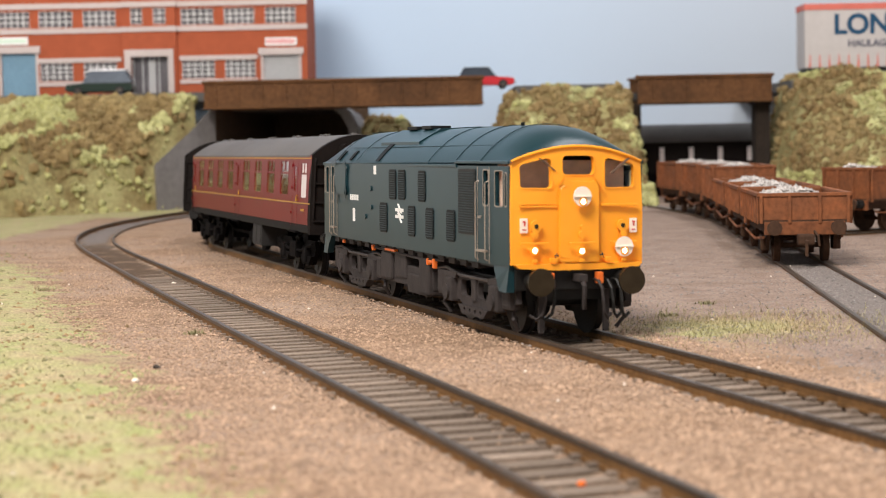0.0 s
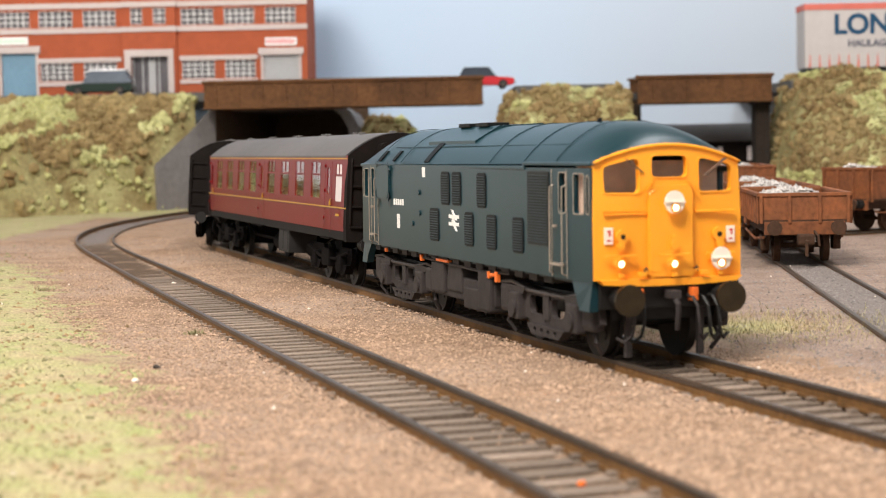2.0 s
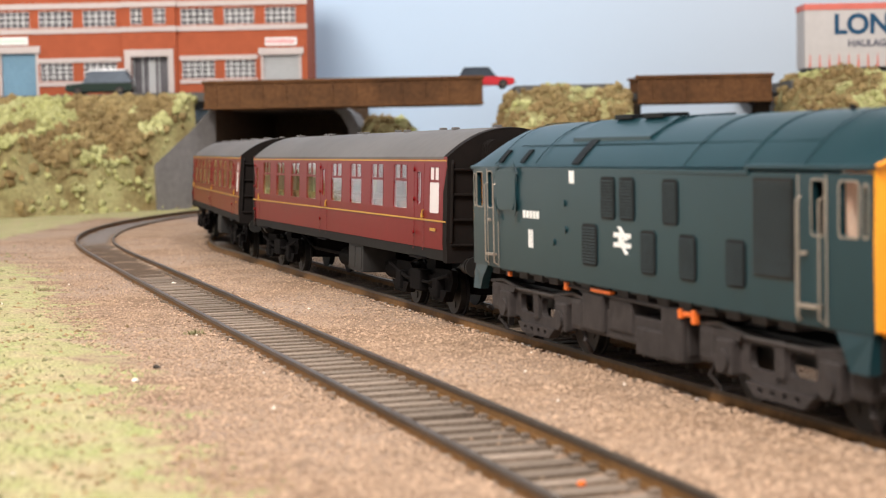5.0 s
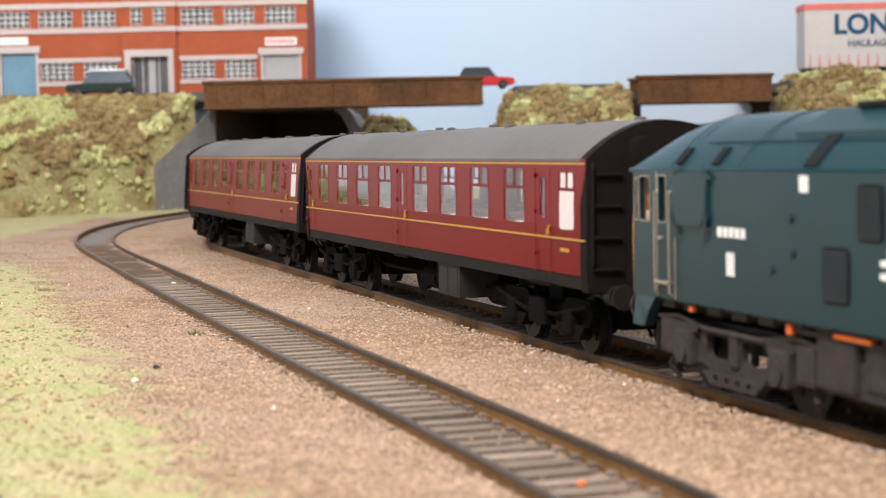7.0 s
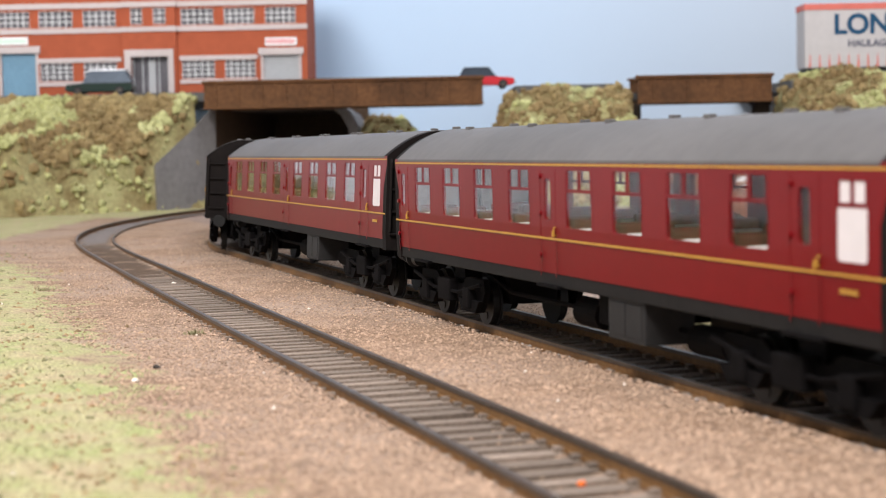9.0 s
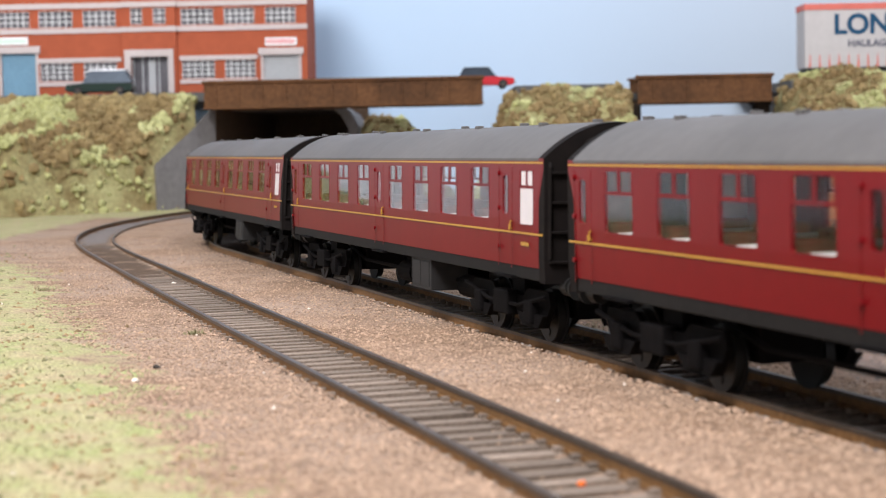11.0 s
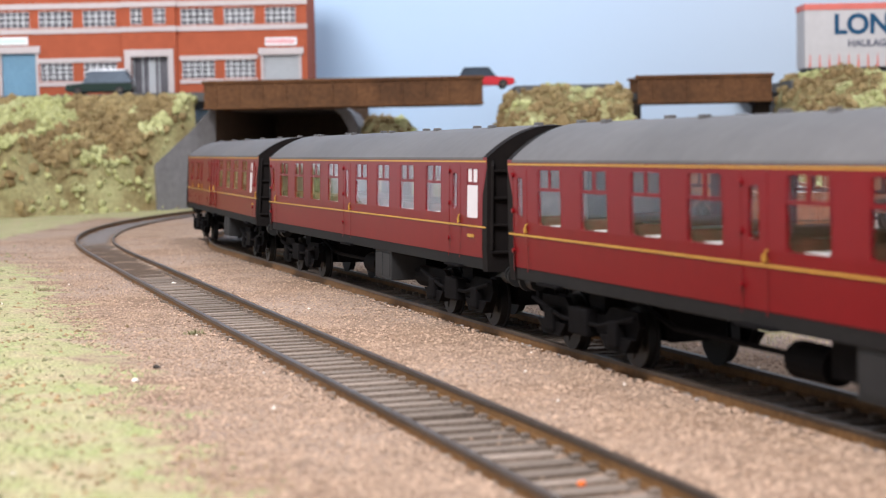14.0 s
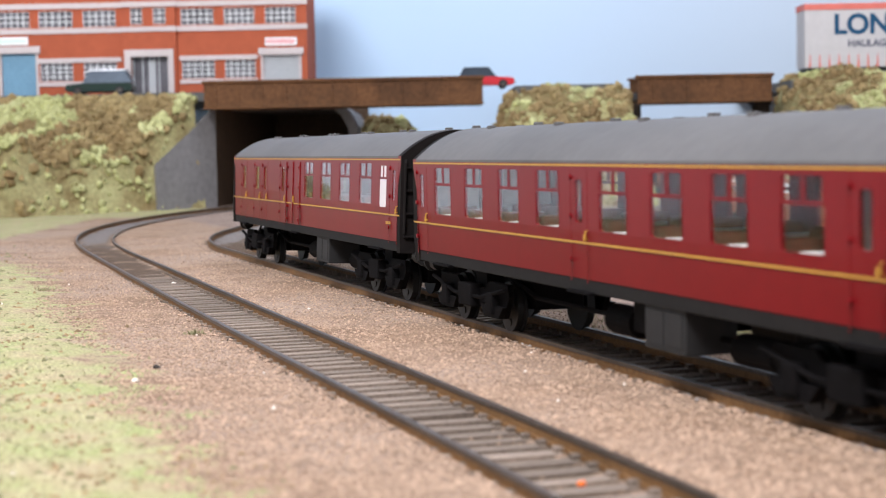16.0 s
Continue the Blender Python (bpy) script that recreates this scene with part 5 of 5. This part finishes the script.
        box(bm, xo - 0.2, xo + 0.2, 92.8, 99.8, 7.6, 14.2, 0.15)
        part("lid", bm, BATTERY, bx)
    bm = BM()
    cyl(bm, (-9, 62, 8.5), (-9, 76, 8.5), 3.0, 16)
    cyl(bm, (-9, 118, 9.0), (-9, 130, 9.0), 3.2, 16)
    box(bm, -13, 13, 104, 114, 8, 15, 0.4)
    for s in (-1, 1):
        tube(bm, [(s * 9, 40, 15), (s * 9, 66, 9.4), (s * 9, 176, 9.4), (s * 9, 203, 15)], 0.6)
    box(bm, -9, 9, 3, L - 3, 14.4, 16.6)
    part("underframe_truss", bm, COACHUNDER, t)
    coach_bogie(33, t), coach_bogie(209, t)
    ws = [wheelset(y, 6.1, t) for y in (16, 50, 192, 226)]
    return t, ws


def wagon(m, label, length=74, loaded=True, group="ballast wagons in the siding", rise=0.0):
    t = thing("ballast_wagon", label, "wagon", m, group)
    L, hw = length, 16.4
    bm = BM()
    box(bm, -hw, hw, 0, L, 14.8, 16.0, 0.15)
    part("floor", bm, RUSTDARK, t)
    for s in (-1, 1):
        bm = BM()
        box(bm, min(s * hw, s * (hw - 1)), max(s * hw, s * (hw - 1)), 0, L, 16.0, 27.2 + rise, 0.2)
        box(bm, min(s * (hw + 0.7), s * (hw - 1.3)), max(s * (hw + 0.7), s * (hw - 1.3)), -0.6, L + 0.6, 26.8 + rise, 28.1 + rise, 0.2)
        w = part("side_panel", bm, RUST, t)
        for k in range(8):
            y = 1.2 + k * (L - 2.4) / 7
            bm = BM()
            box(bm, min(s * (hw + 0.8), s * hw), max(s * (hw + 0.8), s * hw), y - 0.6, y + 0.6, 14.6, 27.0 + rise, 0.15)
            part("rib", bm, RUST, w)
        bm = BM()
        box(bm, min(s * 12.4, s * 13.6), max(s * 12.4, s * 13.6), 0.5, L - 0.5, 11.0, 14.8, 0.15)
        part("solebar", bm, RUSTDARK, t)
        for y in (L * 0.2, L * 0.8):
            bm = BM()
            prism(bm, [(y - 7, 11.2), (y + 7, 11.2), (y + 2.6, 4.4), (y - 2.6, 4.4)], "x", s * 11.6, s * 12.8)
            box(bm, min(s * 12.4, s * 14.6), max(s * 12.4, s * 14.6), y - 2.0, y + 2.0, 4.4, 8.4, 0.4)
            prism(bm, [(y - 8, 9.8), (y + 8, 9.8), (y + 5, 8.2), (y - 5, 8.2)], "x", s * 13.0, s * 14.2)
            part("axle_guard", bm, RUSTDARK, t)
        bm = BM()
        tube(bm, [(s * 14.2, 6, 9.5), (s * 14.6, L * 0.5, 7.4), (s * 15.4, L * 0.93, 9.6)], 0.5)
        part("brake_lever", bm, RUST, t)
    for k, y in ((1, 0.0), (-1, L)):
        bm = BM()
        box(bm, -hw, hw, min(y, y + k), max(y, y + k), 16.0, 27.2 + rise, 0.2)
        box(bm, -hw - 0.6, hw + 0.6, min(y - k * 0.5, y + k * 1.2), max(y - k * 0.5, y + k * 1.2), 26.8 + rise, 28.1 + rise, 0.2)
        e = part("end_panel", bm, RUST, t, "rusty brown end panel")
        for x in (-15.6, -5.4, 5.4, 15.6):
            bm = BM()
            box(bm, x - 0.6, x + 0.6, min(y - k * 0.9, y), max(y - k * 0.9, y), 14.8, 27.0 + rise, 0.15)
            part("rib", bm, RUST, e)
        bm = BM()
        box(bm, -14.5, 14.5, min(y - k * 0.4, y + k * 1.2), max(y - k * 0.4, y + k * 1.2), 10.6, 15.4, 0.2)
        part("headstock", bm, RUST, t)
        buffers(t, y - k * 0.2, k, 2.7, RUSTDARK, 13.4)
        bm = BM()
        box(bm, -3.0, 3.0, min(y - k * 5.5, y), max(y - k * 5.5, y), 7.0, 11.0, 0.8)
        box(bm, -0.6, 0.6, min(y - k * 6.5, y - k * 5), max(y - k * 6.5, y - k * 5), 3.0, 9.0, 0.3)
        tube(bm, [(3.4, y, 12), (4.6, y - k * 2.5, 10), (4.8, y - k * 3, 6.5)], 0.5)
        part("coupling", bm, RUSTDARK, t)
    for y in (L * 0.2, L * 0.8):
        wheelset(y, 6.0, t, RUSTDARK)
    if loaded:
        rng = np.random.default_rng(int(L) + 4)
        n = 900
        x, y = rng.uniform(-hw + 1.5, hw - 1.5, n), rng.uniform(2, L - 2, n)
        z = 24.6 + rise + 4.6 * np.exp(-((x / 9) ** 2)) * (0.75 + 0.25 * np.cos(y / L * 12))
        bm = BM()
        secs = [[(xx, yy, 24.1 + rise + 4.4 * math.exp(-((xx / 9) ** 2)) * (0.75 + 0.25 * math.cos(yy / L * 12))) for xx in np.linspace(-hw + 1, hw - 1, 14)] + [(hw - 1, yy, 16.2), (-hw + 1, yy, 16.2)] for yy in np.linspace(1.2, L - 1.2, 16)]
        loft(bm, secs)
        load = part("stone_load", bm, LOAD, t, "heap of pale grey stone", smooth=True)
        st = scatter("stones", np.stack([x, y, z], -1), rng.uniform(0.5, 1.1, n), LOAD, "", "", (OCT_V, OCT_F), seed=5)
        st.parent = load
    return t


# ---- the place ----
track(LEFT, -400, 1500, 270, 800, "weathered track with brown sleepers set in pale ballast")
track(MAIN, -500, 1880, 300, 900, "rusty main line track with half buried sleepers", sink=-0.25, rails=(-8.8, 10.0))
track(SIDING, 60, 1080, 0, 0, "siding rails set flush in the grey yard", rails=(-8.25, 8.25))
track(SIDING2, 0, 500, 0, 0, "far siding rails set in the grey yard")
backdrop()
bridge(-192, 35, 1342, 1400, 79.5, 101.5, 12, "brown rusty plate girder bridge carrying the road")
bridge(161, 270.5, 1342, 1400, 77.0, 98.8, 4, "short brown plate girder bridge over the siding")
tunnel()
pier()
greenery()
works()
car(at_mm(-284, 1385, 93.5), CARGREEN, "dark green estate car with white roof by the factory", 56, 21, 21.5, (0.36, 0.92), van=True)
car(at_mm(38, 1418, 93.5, rz=180), CARRED, "red open car with dark folded hood frame", 52, 21, 18.5, (0.42, 0.86), soft=True)
lorry_trailer()

LOCO, LOCO_WHEELS = loco()
OPEN_PLAN = [(34.6, 46.8), (58.2, 70.6), (82.0, 94.4), (105.6, 118.0), (139.8, 152.2), (163.6, 176.0), (187.6, 200.0), (211.6, 223.8)]
COACH, COACH_WHEELS = coach("passenger_coach", "maroon model coach with gold lining and grey roof", OPEN_PLAN, [(21.6, 25.4), (127.2, 131.0), (233.8, 237.4)], [(5.8, 14.4)])
COACHES = [(COACH, COACH_WHEELS)]
for _ in range(2):
    c = copy_thing(COACH, at_mm(0, 0, 0))
    COACHES.append((c, [o for o in c.children if o.name.startswith("wheelset")]))
COACHES.append(coach("brake_coach", "maroon brake coach with luggage doors and few windows", [(29.6, 42.6), (54.6, 67.0), (78.4, 91.4), (102.6, 114.6)], [(4.6, 7.8), (147, 151.6), (178.5, 182.5), (191, 198), (217, 223)], [(13.4, 21.0)], [(122, 143)]))

wy = 599.0
for tall in (0, 0, 0, 1, 1, 1):
    p, th = on(SIDING, wy - 100)
    wagon(at_mm(p[0], p[1], 0, rz=math.degrees(th)), "tall rusty brown wagon heaped with pale stone" if tall else "rusty brown open wagon heaped with pale stone", rise=6.0 * tall - 2.2)
    wy += 89
p, th = on(SIDING2, 52)
wagon(at_mm(p[0], p[1], 0, rz=math.degrees(th)), "dark rusty open wagon with pale stone load", 96, rise=3.0)


def parked_coach():
    t = thing("parked_coach", "dark coach with grey roof standing beyond the bridge", "railway coach", at_mm(150, 1425, 6))
    bm = BM()
    box(bm, 0, 180, -17, 17, 12, 39, 0.5)
    part("body", bm, GANGWAY, t)
    bm = BM()
    loft(bm, [[(x, q[0], q[2]) for q in roof_sec(0, 39, 54, 17.5, 16, 2.1, 0.5)] for x in (-1, 90, 181)])
    part("roof", bm, ROOFGREY, t, smooth=True)
    for k in range(7):
        bm = BM()
        box(bm, 12 + k * 25, 16 + k * 25, -17.5, -16.9, 22, 34, 0.2)
        part("window", bm, FROST, t, "white window")
    bm = BM()
    box(bm, 4, 176, -13, 13, -8, 12, 0.5)
    part("underframe", bm, COACHUNDER, t)


parked_coach()


# ---- loose grains and grass ----
def grains():
    rng = np.random.default_rng(21)

    def field(n, x0, x1, y0, y1):
        y = 1 / rng.uniform(1 / y1, 1 / y0, n)
        return rng.uniform(x0, x1, n), y

    n = 210000
    x, y = field(n, -260, 240, 190, 900)
    seen = np.abs(x) < 0.285 * y + 8
    x, y = x[seen], y[seen]
    n = len(x)
    main_x = 190.5 - 0.3288 * (y + 100)
    z = ground_z(x, y)
    dm, dl, ds = near_line(x, y, MAIN), near_line(x, y, LEFT), near_line(x, y, SIDING)
    view = np.abs(x) < 0.285 * y + 8
    free = (dm > 11.2) & (dl > 10.6) & view
    grass = x < -34 - 0.31 * (y - 222) + 10 * wob(x, y, 15)
    yard = x > main_x + 26
    s = rng.uniform(0.14, 0.46, n)
    k = free & ~grass & ~yard
    scatter("ballast_grains", np.stack([x, y, z + 0.1], -1)[k], s[k], STONE, "loose pale brown ballast grains", "gravel", (OCT_V, OCT_F), 0.7, seed=31)
    k = free & yard & (rng.uniform(0, 1, n) < np.where(ds < 7.5, 0.55, 0.3)) & (np.abs(ds - 8.25) > 0.9)
    scatter("yard_grit", np.stack([x, y, z + 0.05], -1)[k], s[k] * 0.8, GREYSTONE, "scattered grey yard grit", "gravel", (OCT_V, OCT_F), 0.7, seed=32)
    k = view & (dm < 14.0) & (np.abs(dm - 9.4) > 1.0) & (y < 640) & (rng.uniform(0, 1, n) < 0.16)
    scatter("track_ballast", np.stack([x, y, z + 0.2], -1)[k], s[k], GREYSTONE, "grey brown ballast between the sleepers", "gravel", (OCT_V, OCT_F), 0.7, seed=33)
    k = view & (dl < 8.6) & (y < 560) & (rng.uniform(0, 1, n) < 0.05)
    scatter("track_ballast", np.stack([x, y, z + 0.25], -1)[k], s[k], STONE, "sandy ballast between the sleepers", "gravel", (OCT_V, OCT_F), 0.7, seed=35)
    m = 50
    x, y = field(m, -150, 150, 210, 600)
    z = ground_z(x, y)
    dm, dl = near_line(x, y, MAIN), near_line(x, y, LEFT)
    k = (dm > 11) & (dl > 11) & (np.abs(x) < 0.28 * y)
    scatter("white_chips", np.stack([x, y, z + 0.3], -1)[k], rng.uniform(0.25, 0.5, m)[k], PINKWHITE, "few pale stone chips on the ground", "gravel", (OCT_V, OCT_F), seed=34)
    n = 60000
    x, y = field(n, -320, 40, 190, 1000)
    edge = -30 - 0.31 * (y - 222) + 14 * wob(x, y, 18) - x
    k = (edge > rng.uniform(-6, 60, n)) & (np.abs(x) < 0.29 * y + 10)
    x, y = x[k], y[k]
    r = np.stack([x, y, ground_z(x, y) - 0.1], -1)
    pick = rng.uniform(0, 1, len(x)) + 0.5 * wob(x, y, 12) < 0.62
    ln = rng.uniform(0.35, 1.0, len(x))
    blades("turf", r[pick], ln[pick], GRASS, "short straw green static grass", "grass", 0.16, 41, 1.4)
    blades("turf", r[~pick], ln[~pick], DRYGRASS, "short dry yellow grass", "grass", 0.16, 42, 1.4)
    n = 26000
    x, y = field(n, -320, 40, 190, 1000)
    edge = -32 - 0.31 * (y - 222) + 14 * wob(x, y, 18) - x
    k = (edge > rng.uniform(-10, 45, n)) & (np.abs(x) < 0.29 * y + 10)
    x, y = x[k], y[k]
    c = np.stack([x, y, ground_z(x, y) + 0.05], -1)
    s = rng.uniform(0.2, 0.75, len(x)) * (0.7 + y / 900)
    q = wob(x, y, 16, 0.4) + 0.6 * wob(x, y, 6, 1.1) + rng.normal(0, 0.35, len(x))
    scatter("turf_scatter", c[q > 0.1], s[q > 0.1], TURFGREEN, "fine green foam scatter on the verge", "grass", (OCT_V, OCT_F), 0.7, seed=36)
    scatter("turf_scatter", c[q < -0.25], s[q < -0.25], TURFBROWN, "fine brown foam scatter on the verge", "grass", (OCT_V, OCT_F), 0.7, seed=37)
    for nm, m_, px, py, sz, lab, cat in (("coal_lump", COAL, -53.7, 411, 1.2, "small dark lump beside the sleepers", "stone"), ("coal_lump", COAL, -62.4, 353, 0.8, "small dark lump on the sandy ground", "stone"), ("pebble", PINKWHITE, -63, 331, 0.8, "small white pebble on the sandy ground", "stone"), ("pebble", PINKWHITE, -51.5, 409, 0.8, "small white pebble beside the dark lump", "stone"), ("pebble", PINKWHITE, -99, 600, 1.0, "small white pebble between the rails", "stone"), ("pebble", ORANGE, 19, 231, 0.7, "small orange chip between the rails", "stone")):
        bm = BM()
        bmesh.ops.create_icosphere(bm, subdivisions=2, radius=sz)
        for v in bm.verts:
            v.co *= 1 + 0.35 * noise.noise(v.co * 1.3 + Vector((px, py, 0)))
            v.co.z *= 0.75
        ob = part(nm, bm, m_)
        ob.location = (px * MM, py * MM, (float(ground_z(np.array([px]), np.array([py]))[0]) + sz * 0.45) * MM)
        tagged(ob, lab, cat)
    for px, py, m in ((-64, 419, 90), (-136.6, 560, 160), (75, 470, 60), (60, 440, 80)):
        r = np.stack([rng.normal(px, 1.4, m), rng.normal(py, 1.4, m), np.full(m, -1.6)], -1)
        blades("grass_tuft", r, rng.uniform(0.7, 2.0, m), TURFGREEN, "small dark green weed tuft on the ground", "grass", 0.2, 44, 1.2)
    n = 4200
    x, y = rng.normal(74, 21, n), rng.normal(410, 19, n)
    k = (x - (190.5 - 0.3288 * (y + 100)) > 14)
    x, y = x[k], y[k]
    r = np.stack([x, y, ground_z(x, y)], -1)
    blades("grass_tuft", r, rng.uniform(0.9, 2.8, len(x)) * (0.5 + 0.5 * rng.uniform(0, 1, len(x))), GRASS, "wispy dry grass tufts beside the track", "grass", 0.09, 43, 1.2)


grains()


# ---- motion ----
def face_w(t):
    """How far up the line the leading end of the locomotive stands."""
    return ((((-0.00087847767 * t + 0.030662852) * t - 0.37317833) * t - 0.35888684) * t - 22.361604) * t + 509.874


def vehicle_rows(back, b1, b2):
    rows = []
    for i in range(33):
        t = i * 0.5
        w = face_w(t) + back
        (p1, _), (p2, _) = on(MAIN, w + b1), on(MAIN, w + b2)
        d = p2 - p1
        th = math.atan2(-d[0], d[1])
        org = p1 - d / np.linalg.norm(d) * b1
        mid_ = (p1 + p2) / 2
        rows.append((t, at_mm(org[0], org[1], 0, 0, lean_at(mid_[1]), math.degrees(th))))
    return rows


def wheel_rows(w, r):
    y0, z0 = w.location.y, w.location.z
    rows, t, last = [], 0.0, None
    while t < 16.0:
        rows.append((t, pose(0, y0, z0, math.degrees((509.874 - face_w(t)) / r))))
        v = max(16.0, (face_w(t) - face_w(t + 0.1)) * 10)
        t = round(t + max(0.1, math.floor(10 * r / v) / 10), 1)
    rows.append((16.0, pose(0, y0, z0, math.degrees((509.874 - face_w(16.0)) / r))))
    return rows


def motions():
    walk(LOCO, vehicle_rows(0.0, 31, 139))
    for k, (c, ws) in enumerate(COACHES):
        walk(c, vehicle_rows((196.7, 455.7, 716.5, 978.1)[k], 33, 209))
        for w in ws:
            walk(w, wheel_rows(w, 6.1))
    for w in LOCO_WHEELS:
        walk(w, wheel_rows(w, 7.2))


motions()
